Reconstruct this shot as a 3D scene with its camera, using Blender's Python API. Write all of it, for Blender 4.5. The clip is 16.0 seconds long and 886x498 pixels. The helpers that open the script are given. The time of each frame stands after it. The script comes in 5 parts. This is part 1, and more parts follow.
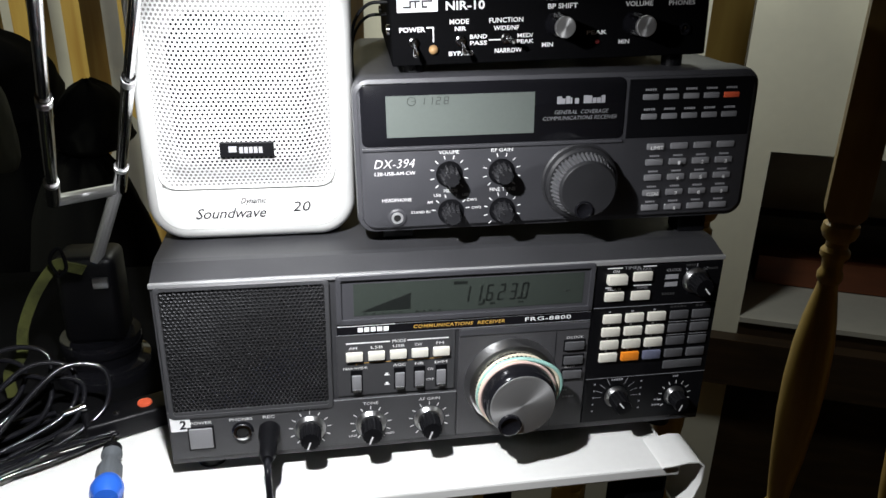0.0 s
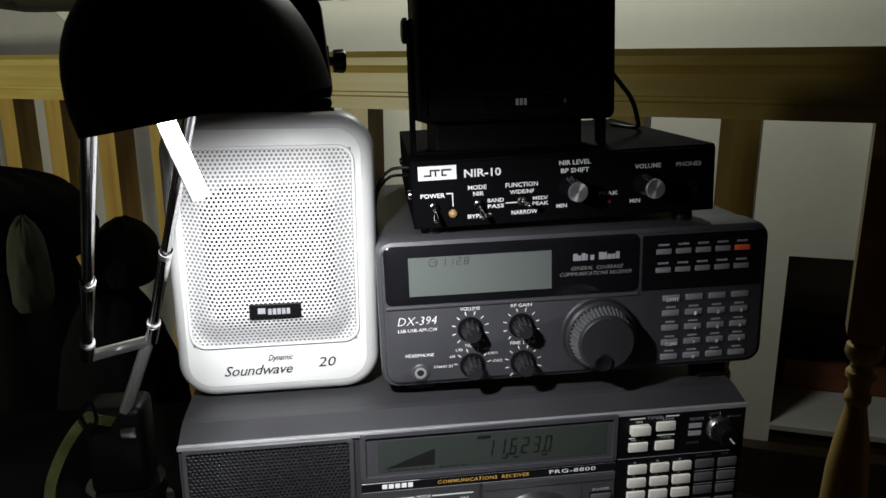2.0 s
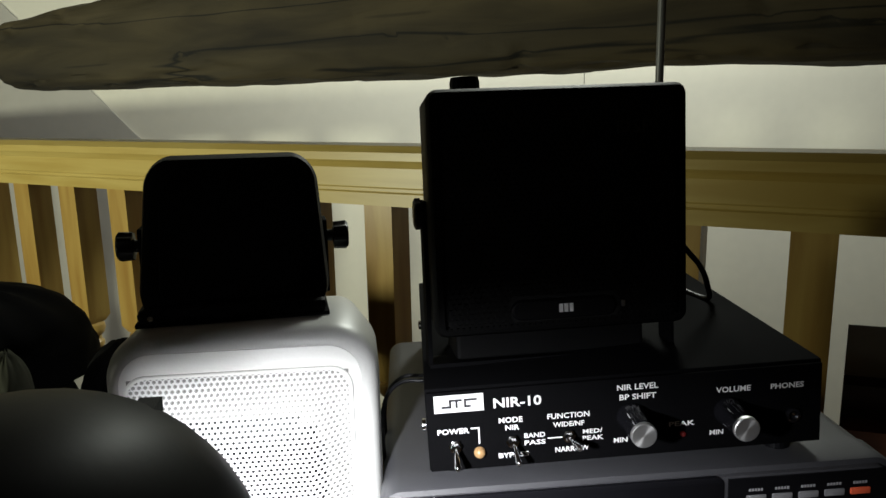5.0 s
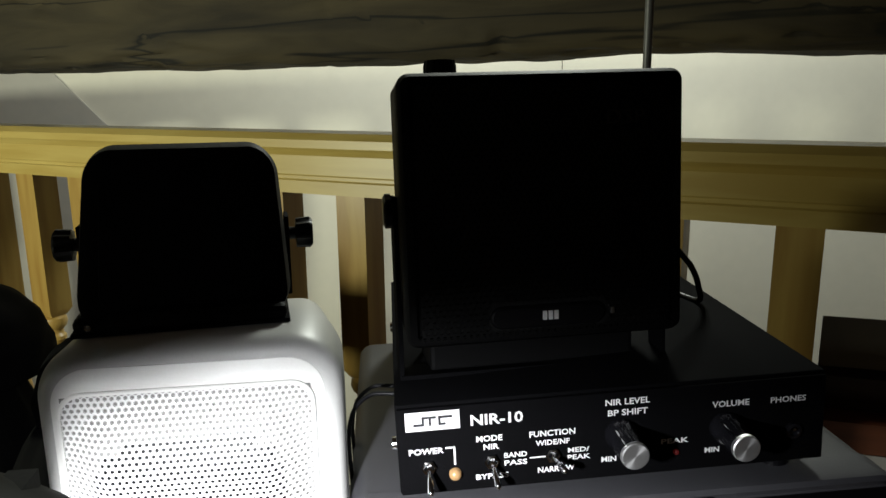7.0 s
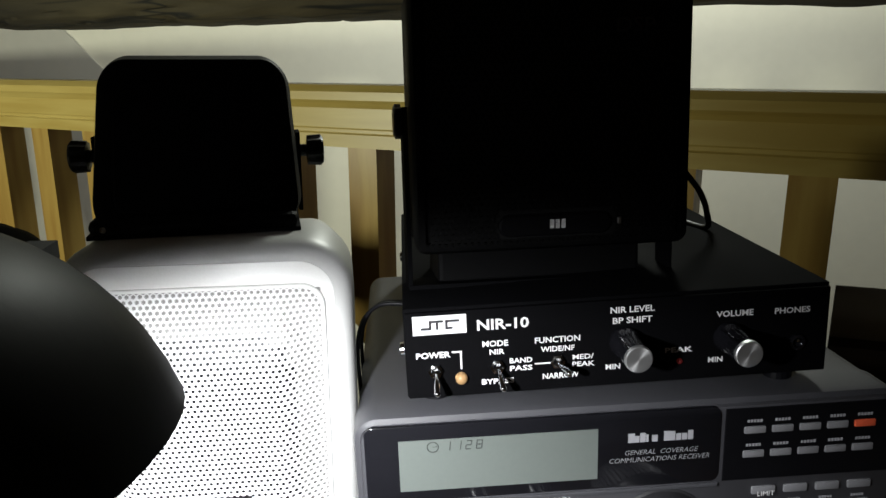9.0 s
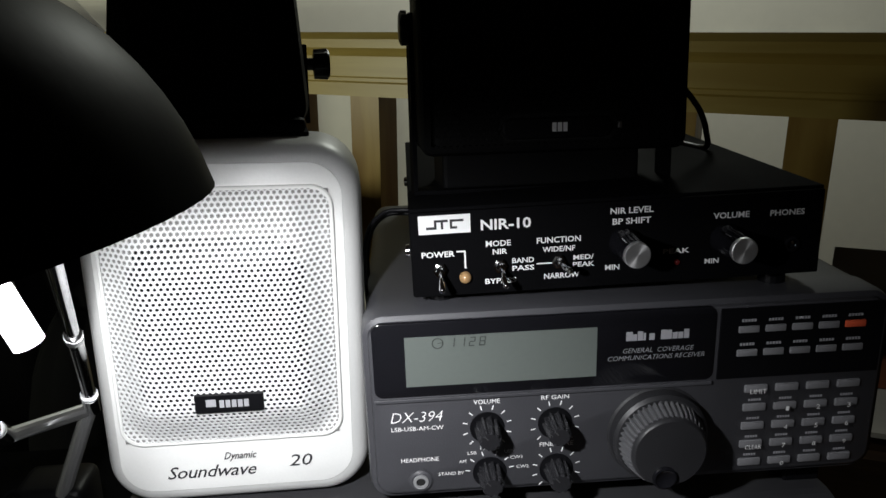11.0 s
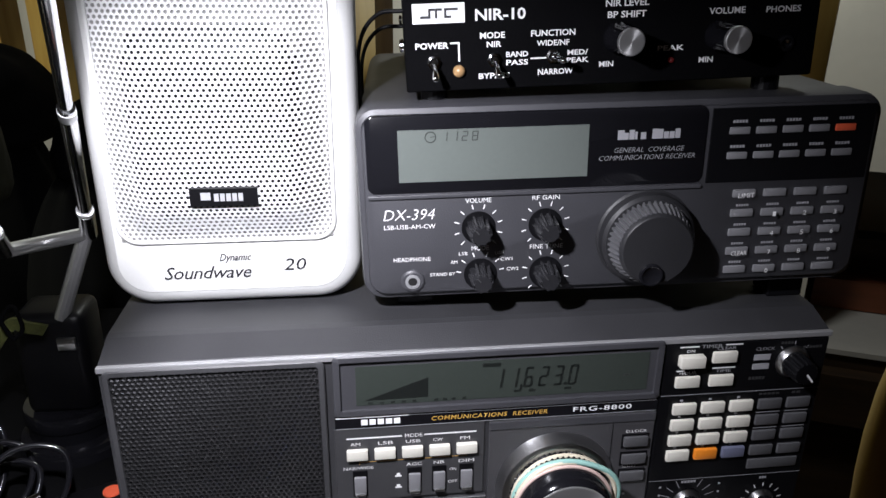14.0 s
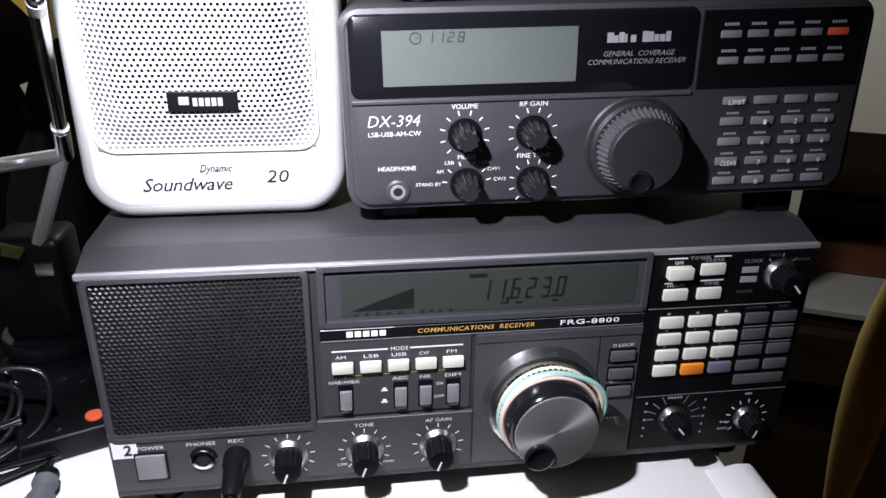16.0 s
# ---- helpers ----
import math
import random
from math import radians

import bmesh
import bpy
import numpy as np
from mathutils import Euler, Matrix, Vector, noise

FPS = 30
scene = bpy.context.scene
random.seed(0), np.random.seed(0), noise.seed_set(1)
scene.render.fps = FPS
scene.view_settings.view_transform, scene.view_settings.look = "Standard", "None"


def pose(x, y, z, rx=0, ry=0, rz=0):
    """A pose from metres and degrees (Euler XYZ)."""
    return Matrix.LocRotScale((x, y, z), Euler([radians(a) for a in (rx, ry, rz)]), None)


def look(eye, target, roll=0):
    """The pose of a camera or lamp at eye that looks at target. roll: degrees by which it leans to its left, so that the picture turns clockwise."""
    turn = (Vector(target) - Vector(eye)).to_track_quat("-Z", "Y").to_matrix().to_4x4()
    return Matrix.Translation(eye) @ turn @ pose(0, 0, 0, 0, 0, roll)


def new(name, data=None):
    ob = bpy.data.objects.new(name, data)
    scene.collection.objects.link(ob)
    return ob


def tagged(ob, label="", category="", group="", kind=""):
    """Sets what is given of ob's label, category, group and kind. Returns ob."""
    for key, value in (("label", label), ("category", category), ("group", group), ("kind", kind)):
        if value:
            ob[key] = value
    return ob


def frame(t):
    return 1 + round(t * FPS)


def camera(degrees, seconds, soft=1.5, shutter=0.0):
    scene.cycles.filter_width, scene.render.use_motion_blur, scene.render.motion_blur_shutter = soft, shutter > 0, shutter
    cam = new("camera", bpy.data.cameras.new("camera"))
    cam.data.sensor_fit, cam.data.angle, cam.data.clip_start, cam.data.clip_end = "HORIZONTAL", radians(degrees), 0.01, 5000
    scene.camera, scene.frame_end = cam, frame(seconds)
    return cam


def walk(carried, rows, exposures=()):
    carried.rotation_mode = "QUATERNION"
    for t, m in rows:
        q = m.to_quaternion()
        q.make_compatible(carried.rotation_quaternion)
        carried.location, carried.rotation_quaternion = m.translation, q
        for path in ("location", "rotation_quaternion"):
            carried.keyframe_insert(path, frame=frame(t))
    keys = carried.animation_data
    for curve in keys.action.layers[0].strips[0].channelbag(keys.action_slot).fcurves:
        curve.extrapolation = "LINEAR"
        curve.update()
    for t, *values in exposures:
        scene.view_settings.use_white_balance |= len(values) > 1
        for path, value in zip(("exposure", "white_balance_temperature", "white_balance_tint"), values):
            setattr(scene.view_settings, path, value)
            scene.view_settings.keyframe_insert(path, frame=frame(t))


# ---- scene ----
cam = camera(61.9, 16.0)
PATH = [
    (0, (-0.019, -0.38, 1.04), (0.319, 1.444, 0.294), 1.3),
    (0.5, (-0.023, -0.385, 1.049), (0.331, 1.468, 0.384), 1.4),
    (1, (-0.025, -0.39, 1.054), (0.332, 1.475, 0.424), 1.2),
    (1.5, (-0.024, -0.385, 1.063), (0.301, 1.509, 0.509), 0.7),
    (2, (-0.021, -0.381, 1.075), (0.278, 1.534, 0.582), -0.2),
    (2.5, (-0.018, -0.375, 1.084), (0.234, 1.558, 0.64), -0.3),
    (3, (-0.017, -0.357, 1.097), (0.273, 1.572, 0.657), -0.0),
    (3.5, (-0.008, -0.333, 1.107), (0.189, 1.615, 0.698), -0.8),
    (4, (0.002, -0.307, 1.13), (0.189, 1.654, 0.787), -1.9),
    (4.5, (0.002, -0.288, 1.144), (0.192, 1.665, 0.756), -1.5),
    (6.8, (0.006, -0.241, 1.146), (0.283, 1.695, 0.726), -0.5),
    (7, (0.007, -0.241, 1.144), (0.278, 1.693, 0.711), -0.6),
    (7.5, (0.008, -0.241, 1.138), (0.279, 1.688, 0.685), -0.5),
    (8, (0.007, -0.241, 1.133), (0.276, 1.684, 0.661), -0.4),
    (8.5, (0.006, -0.243, 1.126), (0.267, 1.678, 0.635), -0.4),
    (9, (0.007, -0.251, 1.118), (0.243, 1.671, 0.62), -0.2),
    (11.3, (0.003, -0.269, 1.088), (0.234, 1.632, 0.508), -0.1),
    (11.5, (0.004, -0.271, 1.085), (0.219, 1.63, 0.501), -0.2),
    (12, (0.0, -0.277, 1.075), (0.208, 1.619, 0.472), -0.0),
    (12.5, (0.002, -0.279, 1.066), (0.225, 1.605, 0.433), 0.2),
    (13, (0.003, -0.286, 1.055), (0.228, 1.588, 0.393), 0.2),
    (13.5, (0.004, -0.289, 1.045), (0.227, 1.574, 0.352), 0.3),
    (14, (0.002, -0.289, 1.034), (0.24, 1.559, 0.308), 0.7),
    (14.5, (0.002, -0.291, 1.026), (0.241, 1.551, 0.284), 0.3),
    (15, (0.005, -0.293, 1.016), (0.246, 1.539, 0.251), 0.2),
    (15.5, (0.005, -0.293, 1.009), (0.265, 1.533, 0.234), 0.5),
    (16, (0.002, -0.294, 1.006), (0.273, 1.52, 0.209), 1.0),
]
EXPOSURES = [
    (0, 0.0, 6250, 9), (1.0, -0.15, 6250, 9), (1.5, -0.3, 6250, 9), (2.0, -0.7, 6250, 9), (2.5, -1.1, 6250, 9), (3.0, -1.3, 6250, 9), (3.5, -1.2, 6250, 9), (4.0, -0.7, 6250, 9),
    (4.5, 0.12, 6250, 8), (7.0, 0.28, 6250, 8), (9.0, 0.12, 6250, 8), (11.3, -1.0, 6250, 9), (12.5, -1.25, 6250, 9), (13.5, -0.75, 6200, 12), (14.5, 0.0, 5950, 17), (16.0, 0.0, 5950, 17),
]
walk(cam, [(t, look(eye, target, roll)) for t, eye, target, roll in PATH], EXPOSURES)

# ---- light: the lit halogen desk lamp and two unseen lamps ----
world = bpy.data.worlds.new("world")
scene.world = world
world.use_nodes = True
world.node_tree.nodes["Background"].inputs[0].default_value = (0.9, 0.85, 0.75, 1)
world.node_tree.nodes["Background"].inputs[1].default_value = 0.0008
BULB = Vector((-0.0555, -0.148, 1.0683))
bulb_light = bpy.data.lights.new("desk_lamp_light", "SPOT")
bulb_light.energy, bulb_light.shadow_soft_size, bulb_light.color = 9.0, 0.006, (1.0, 0.985, 0.98)
bulb_light.spot_size, bulb_light.spot_blend = radians(148), 1.0
lamp_light = new("desk_lamp_light", bulb_light)
lamp_light.matrix_world = look(BULB, (-0.06, 0.0, 0.80))
# unseen second lamp, inferred left of the stack; its cone leaves the right dark
room_light = bpy.data.lights.new("room_lamp_light", "SPOT")
room_light.energy, room_light.shadow_soft_size, room_light.color = 78.0, 0.07, (0.98, 0.985, 0.72)
room_light.spot_size, room_light.spot_blend = radians(88), 1.0
new("room_lamp_light", room_light).matrix_world = look((-1.5, -0.25, 0.93), (-0.62, 0.95, 1.12))
# unseen light added over the stairwell, behind the beam, to brighten the wall
stair_light = bpy.data.lights.new("stairwell_lamp_light", "POINT")
stair_light.energy, stair_light.shadow_soft_size, stair_light.color = 34.0, 0.10, (0.98, 1.0, 0.88)
new("stairwell_lamp_light", stair_light).location = (0.40, 1.02, 1.76)

# ---- materials ----


def mat(name, color, rough=0.5, metal=0.0, vary=0.15, scale=300.0, bump=0.05, fine=4.0, dark=None, coat=0.0, random_tint=0.0, gloss=0.5):
    """Principled surface: broad stains and fine grain in colour, roughness and relief."""
    m = bpy.data.materials.new(name)
    m.use_nodes = True
    nt = m.node_tree
    b = nt.nodes["Principled BSDF"]
    L = nt.links.new
    tc = nt.nodes.new("ShaderNodeTexCoord")
    n1 = nt.nodes.new("ShaderNodeTexNoise")
    n1.inputs["Scale"].default_value, n1.inputs["Detail"].default_value = scale / 12, 4
    n2 = nt.nodes.new("ShaderNodeTexNoise")
    n2.inputs["Scale"].default_value, n2.inputs["Detail"].default_value = scale * fine, 3
    L(tc.outputs["Object"], n1.inputs["Vector"])
    L(tc.outputs["Object"], n2.inputs["Vector"])
    add = nt.nodes.new("ShaderNodeMath")
    add.operation = "MULTIPLY_ADD"
    L(n1.outputs["Fac"], add.inputs[0])
    add.inputs[1].default_value = 0.6
    half = nt.nodes.new("ShaderNodeMath")
    half.operation = "MULTIPLY"
    L(n2.outputs["Fac"], half.inputs[0])
    half.inputs[1].default_value = 0.4
    L(half.outputs[0], add.inputs[2])
    ramp = nt.nodes.new("ShaderNodeValToRGB")
    lo = dark or [c * (1 - vary) for c in color]
    hi = [min(1, c * (1 + vary * 0.6)) for c in color]
    ramp.color_ramp.elements[0].position, ramp.color_ramp.elements[1].position = 0.32, 0.68
    ramp.color_ramp.elements[0].color, ramp.color_ramp.elements[1].color = (*lo, 1), (*hi, 1)
    L(add.outputs[0], ramp.inputs[0])
    out = ramp.outputs[0]
    if random_tint:
        info = nt.nodes.new("ShaderNodeObjectInfo")
        hsv = nt.nodes.new("ShaderNodeHueSaturation")
        mp = nt.nodes.new("ShaderNodeMapRange")
        mp.inputs[3].default_value, mp.inputs[4].default_value = 1 - random_tint, 1 + random_tint
        L(info.outputs["Random"], mp.inputs[0])
        L(mp.outputs[0], hsv.inputs["Value"])
        L(out, hsv.inputs["Color"])
        out = hsv.outputs[0]
    L(out, b.inputs["Base Color"])
    rr = nt.nodes.new("ShaderNodeMapRange")
    rr.inputs[3].default_value, rr.inputs[4].default_value = max(0.02, rough - 0.08), min(1, rough + 0.08)
    L(n1.outputs["Fac"], rr.inputs[0])
    L(rr.outputs[0], b.inputs["Roughness"])
    b.inputs["Metallic"].default_value = metal
    b.inputs["Coat Weight"].default_value = coat
    b.inputs["Specular IOR Level"].default_value = gloss
    if bump:
        bp = nt.nodes.new("ShaderNodeBump")
        bp.inputs["Strength"].default_value, bp.inputs["Distance"].default_value = bump, 0.0004
        L(n2.outputs["Fac"], bp.inputs["Height"])
        L(bp.outputs[0], b.inputs["Normal"])
    return m


def wood(name, pale, deep, scale=40.0, rough=0.45, stretch=(0.12, 1, 1), knots=0.0, bump=0.15, dist=0.001):
    """Wood with grain drawn out along one axis, broad stains and darker cracks."""
    m = bpy.data.materials.new(name)
    m.use_nodes = True
    nt = m.node_tree
    b = nt.nodes["Principled BSDF"]
    L = nt.links.new
    tc = nt.nodes.new("ShaderNodeTexCoord")
    mp = nt.nodes.new("ShaderNodeMapping")
    mp.inputs["Scale"].default_value = stretch
    L(tc.outputs["Object"], mp.inputs["Vector"])
    n1 = nt.nodes.new("ShaderNodeTexNoise")
    n1.inputs["Scale"].default_value, n1.inputs["Detail"].default_value, n1.inputs["Distortion"].default_value = scale, 6, 0.6
    L(mp.outputs[0], n1.inputs["Vector"])
    n2 = nt.nodes.new("ShaderNodeTexNoise")
    n2.inputs["Scale"].default_value, n2.inputs["Detail"].default_value = scale * 0.25, 3
    L(mp.outputs[0], n2.inputs["Vector"])
    mix = nt.nodes.new("ShaderNodeMath")
    mix.operation = "MULTIPLY_ADD"
    mix.inputs[1].default_value = 0.55
    L(n1.outputs["Fac"], mix.inputs[0])
    h = nt.nodes.new("ShaderNodeMath")
    h.operation = "MULTIPLY"
    h.inputs[1].default_value = 0.45
    L(n2.outputs["Fac"], h.inputs[0])
    L(h.outputs[0], mix.inputs[2])
    ramp = nt.nodes.new("ShaderNodeValToRGB")
    ramp.color_ramp.elements[0].position, ramp.color_ramp.elements[1].position = 0.35, 0.65
    ramp.color_ramp.elements[0].color, ramp.color_ramp.elements[1].color = (*deep, 1), (*pale, 1)
    L(mix.outputs[0], ramp.inputs[0])
    out = ramp.outputs[0]
    if knots:
        # long drying cracks: thin level lines of a drawn-out noise, and broad pale patches
        long = nt.nodes.new("ShaderNodeMapping")
        long.inputs["Scale"].default_value = (stretch[0] * 0.35, 1, 1)
        L(tc.outputs["Object"], long.inputs["Vector"])
        n3 = nt.nodes.new("ShaderNodeTexNoise")
        n3.inputs["Scale"].default_value, n3.inputs["Detail"].default_value, n3.inputs["Distortion"].default_value = scale * 0.7, 3, 0.15
        L(long.outputs[0], n3.inputs["Vector"])
        off = nt.nodes.new("ShaderNodeMath")
        off.operation = "SUBTRACT"
        off.inputs[1].default_value = 0.5
        L(n3.outputs["Fac"], off.inputs[0])
        size = nt.nodes.new("ShaderNodeMath")
        size.operation = "ABSOLUTE"
        L(off.outputs[0], size.inputs[0])
        line = nt.nodes.new("ShaderNodeMapRange")
        line.inputs[1].default_value, line.inputs[2].default_value = 0.003, 0.020
        line.inputs[3].default_value, line.inputs[4].default_value = 1 - knots, 1.0
        L(size.outputs[0], line.inputs[0])
        # the cracks come and go, and broad patches turn paler and darker
        n4 = nt.nodes.new("ShaderNodeTexNoise")
        n4.inputs["Scale"].default_value, n4.inputs["Detail"].default_value = scale * 0.22, 2
        L(mp.outputs[0], n4.inputs["Vector"])
        broken = nt.nodes.new("ShaderNodeMapRange")
        broken.inputs[1].default_value, broken.inputs[2].default_value = 0.36, 0.48
        L(n4.outputs["Fac"], broken.inputs[0])
        fade = nt.nodes.new("ShaderNodeMix")
        fade.inputs[2].default_value = 1.0
        L(broken.outputs[0], fade.inputs[0])
        L(line.outputs[0], fade.inputs[3])
        patch = nt.nodes.new("ShaderNodeMapRange")
        patch.inputs[1].default_value, patch.inputs[2].default_value = 0.35, 0.65
        patch.inputs[3].default_value, patch.inputs[4].default_value = 2.3, 0.40
        L(n4.outputs["Fac"], patch.inputs[0])
        both = nt.nodes.new("ShaderNodeMath")
        both.operation = "MULTIPLY"
        L(fade.outputs[0], both.inputs[0])
        L(patch.outputs[0], both.inputs[1])
        dim = nt.nodes.new("ShaderNodeVectorMath")
        dim.operation = "SCALE"
        L(out, dim.inputs[0])
        L(both.outputs[0], dim.inputs["Scale"])
        out = dim.outputs[0]
    L(out, b.inputs["Base Color"])
    b.inputs["Roughness"].default_value = rough
    bp = nt.nodes.new("ShaderNodeBump")
    bp.inputs["Strength"].default_value, bp.inputs["Distance"].default_value = bump, dist
    L(n1.outputs["Fac"], bp.inputs["Height"])
    L(bp.outputs[0], b.inputs["Normal"])
    return m


def glow(name, color, strength, base=(0.8, 0.8, 0.8)):
    m = bpy.data.materials.new(name)
    m.use_nodes = True
    b = m.node_tree.nodes["Principled BSDF"]
    b.inputs["Base Color"].default_value = (*base, 1)
    b.inputs["Emission Color"].default_value = (*color, 1)
    b.inputs["Emission Strength"].default_value = strength
    return m


def brushed(name, color, rough=0.40):
    """Turned metal: fine rings about the knob's axis make the light spread in rays."""
    m = bpy.data.materials.new(name)
    m.use_nodes = True
    nt = m.node_tree
    b = nt.nodes["Principled BSDF"]
    b.inputs["Base Color"].default_value = (*color, 1)
    b.inputs["Metallic"].default_value, b.inputs["Roughness"].default_value = 0.85, rough
    b.inputs["Anisotropic"].default_value = 0.8
    tan = nt.nodes.new("ShaderNodeTangent")
    tan.direction_type, tan.axis = "RADIAL", "Y"
    nt.links.new(tan.outputs[0], b.inputs["Tangent"])
    return m


CASE = mat("grey_painted_case", (0.058, 0.057, 0.061), 0.40, 0.0, 0.15, 400, 0.25)
PANEL = mat("dark_grey_panel", (0.045, 0.045, 0.048), 0.5, 0.0, 0.15, 300, 0.12)
PANEL_DX = mat("charcoal_plastic", (0.050, 0.050, 0.056), 0.45, 0.0, 0.12, 350, 0.25)
BLACK = mat("black_plastic", (0.004, 0.004, 0.005), 0.42, 0.0, 0.2, 300, 0.15, gloss=0.2)
BLACK_GLOSS = mat("black_glossy_plastic", (0.008, 0.008, 0.010), 0.12, 0.0, 0.2, 200, 0.02)
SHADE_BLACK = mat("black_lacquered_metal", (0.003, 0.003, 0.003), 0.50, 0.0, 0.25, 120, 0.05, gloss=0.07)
BLACK_METAL = mat("black_painted_steel", (0.0035, 0.0035, 0.004), 0.75, 0.0, 0.2, 300, 0.3, gloss=0.015)
BLACK_MATTE = mat("matt_black_plastic", (0.004, 0.004, 0.0042), 0.6, 0.0, 0.2, 300, 0.2, gloss=0.05)
BLACK_FRONT = mat("black_speaker_front", (0.005, 0.005, 0.0053), 0.4, 0.0, 0.2, 300, 0.1, gloss=0.15)
CLOTH = mat("black_cloth", (0.003, 0.003, 0.0034), 0.9, 0.0, 0.3, 300, 0.6, gloss=0.08)
MESH = mat("black_steel_mesh", (0.10, 0.10, 0.105), 0.22, 0.85, 0.2, 300, 0.1)
# black behind grilles, and painted darkness inside sockets and lamp vents
VOID = mat("black_backing_and_holes", (0.004, 0.004, 0.004), 0.95, 0.0, 0.2, 300, 0.2)
# cabinet copy of the white plastic, greyed for shade on its slanted rim
SPEAKER_GREY = mat("shaded_white_plastic", (0.46, 0.46, 0.45), 0.45, 0.0, 0.05, 250, 0.12)
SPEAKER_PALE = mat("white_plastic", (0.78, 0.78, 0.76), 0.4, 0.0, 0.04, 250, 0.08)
GRILLE_WHITE = mat("white_enamelled_mesh", (0.74, 0.74, 0.74), 0.45, 0.0, 0.05, 250, 0.05)
COVER = mat("dark_textured_case", (0.036, 0.036, 0.039), 0.42, 0.0, 0.2, 400, 0.3)
# dim copy of the white plastic: shade behind the grille put into the colour
SPEAKER_SHADE = mat("shaded_inner_plastic", (0.22, 0.22, 0.21), 0.6, 0.0, 0.06, 250, 0.1)
CHROME = mat("chrome", (0.75, 0.75, 0.76), 0.12, 1.0, 0.05, 200, 0.0)
TRIM = mat("satin_trim", (0.46, 0.46, 0.47), 0.42, 0.55, 0.12, 300, 0.05)
KNOB_GLOSS = mat("satin_charcoal_plastic", (0.018, 0.018, 0.020), 0.24, 0.0, 0.15, 300, 0.05)
DIAL_BLACK = mat("charcoal_rubber", (0.020, 0.020, 0.022), 0.45, 0.0, 0.15, 300, 0.2)
STEEL = brushed("turned_steel", (0.62, 0.62, 0.62))
SILVER = mat("satin_silver", (0.55, 0.55, 0.55), 0.3, 1.0, 0.08, 300, 0.02)
CREAM = mat("cream_key_plastic", (0.70, 0.68, 0.60), 0.4, 0.0, 0.05, 300, 0.05, random_tint=0.04)
GREY_KEY = mat("grey_key_plastic", (0.085, 0.085, 0.09), 0.45, 0.0, 0.1, 300, 0.1, random_tint=0.06)
DX_KEY = mat("mid_grey_key_plastic", (0.20, 0.20, 0.21), 0.4, 0.0, 0.08, 300, 0.1, random_tint=0.06)
ORANGE = mat("orange_key_plastic", (0.85, 0.26, 0.02), 0.4, 0.0, 0.06, 300, 0.05)
RED_ORANGE = mat("red_orange_key_plastic", (0.75, 0.12, 0.05), 0.4, 0.0, 0.06, 300, 0.05)
BLUE_KEY = mat("blue_grey_key_plastic", (0.14, 0.15, 0.22), 0.4, 0.0, 0.06, 300, 0.05)
INK_WHITE = mat("white_ink", (0.86, 0.86, 0.86), 0.6, 0.0, 0.06, 900, 0.0)
INK_GREY = mat("grey_ink", (0.32, 0.32, 0.34), 0.6, 0.0, 0.06, 900, 0.0)
INK_DIM = mat("dim_grey_ink", (0.035, 0.035, 0.036), 0.6, 0.0, 0.06, 900, 0.0)
INK_GOLD = mat("gold_ink", (0.62, 0.36, 0.07), 0.5, 0.0, 0.06, 900, 0.0)
INK_BLACK = mat("black_ink", (0.015, 0.015, 0.018), 0.5, 0.0, 0.06, 900, 0.0)
LCD = mat("grey_green_lcd", (0.115, 0.130, 0.120), 0.30, 0.0, 0.06, 120, 0.0)
LCD_DARK = mat("dark_green_lcd", (0.038, 0.046, 0.040), 0.25, 0.0, 0.08, 120, 0.0)
LCD_INK = mat("lcd_segment", (0.010, 0.012, 0.011), 0.4, 0.0, 0.05, 500, 0.0)
LCD_FAINT = mat("faint_lcd_segment", (0.034, 0.038, 0.036), 0.4, 0.0, 0.05, 500, 0.0)
LAMINATE = mat("white_laminate", (0.80, 0.80, 0.78), 0.35, 0.0, 0.04, 60, 0.05)
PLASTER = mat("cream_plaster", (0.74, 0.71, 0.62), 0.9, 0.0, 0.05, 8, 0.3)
# plaster dimmed to carry shade on the slanting sheet and niche; also the ledge
PLASTER_DIM = mat("dimmed_plaster", (0.46, 0.44, 0.41), 0.9, 0.0, 0.07, 8, 0.3)
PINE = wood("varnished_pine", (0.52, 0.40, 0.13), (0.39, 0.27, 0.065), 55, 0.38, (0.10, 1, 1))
# shade on the balusters put into a darker, redder copy of the pine
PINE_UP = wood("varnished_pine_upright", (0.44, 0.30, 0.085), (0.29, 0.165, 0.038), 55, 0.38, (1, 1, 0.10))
# oak kept near black so the beam's shaded right end stays dark
OLD_OAK = wood("weathered_shaded_oak", (0.058, 0.045, 0.022), (0.011, 0.008, 0.004), 24, 0.85, (0.14, 1, 1), knots=0.92, bump=0.9, dist=0.007)
# wood of skirting and string; also the opening's unlit side and the dark enclosure
DARK_WOOD = wood("dark_wood_and_shade", (0.05, 0.028, 0.014), (0.02, 0.012, 0.007), 30, 0.5, (0.15, 1, 1))
RED_WOOD = wood("red_brown_floor_board", (0.22, 0.07, 0.03), (0.12, 0.035, 0.015), 20, 0.5, (0.15, 1, 1))
FLOOR_WOOD = wood("brown_floor_board", (0.20, 0.12, 0.06), (0.11, 0.06, 0.03), 20, 0.5, (1, 0.15, 1))
BLUE_PLASTIC = mat("blue_plastic", (0.03, 0.13, 0.62), 0.25, 0.0, 0.08, 300, 0.02)
GREY_RUBBER = mat("grey_rubber", (0.10, 0.11, 0.12), 0.6, 0.0, 0.12, 300, 0.2)
OLIVE = mat("olive_camouflage_fabric", (0.075, 0.08, 0.022), 0.85, 0.0, 0.6, 700, 0.5, dark=(0.012, 0.015, 0.007), gloss=0.15)
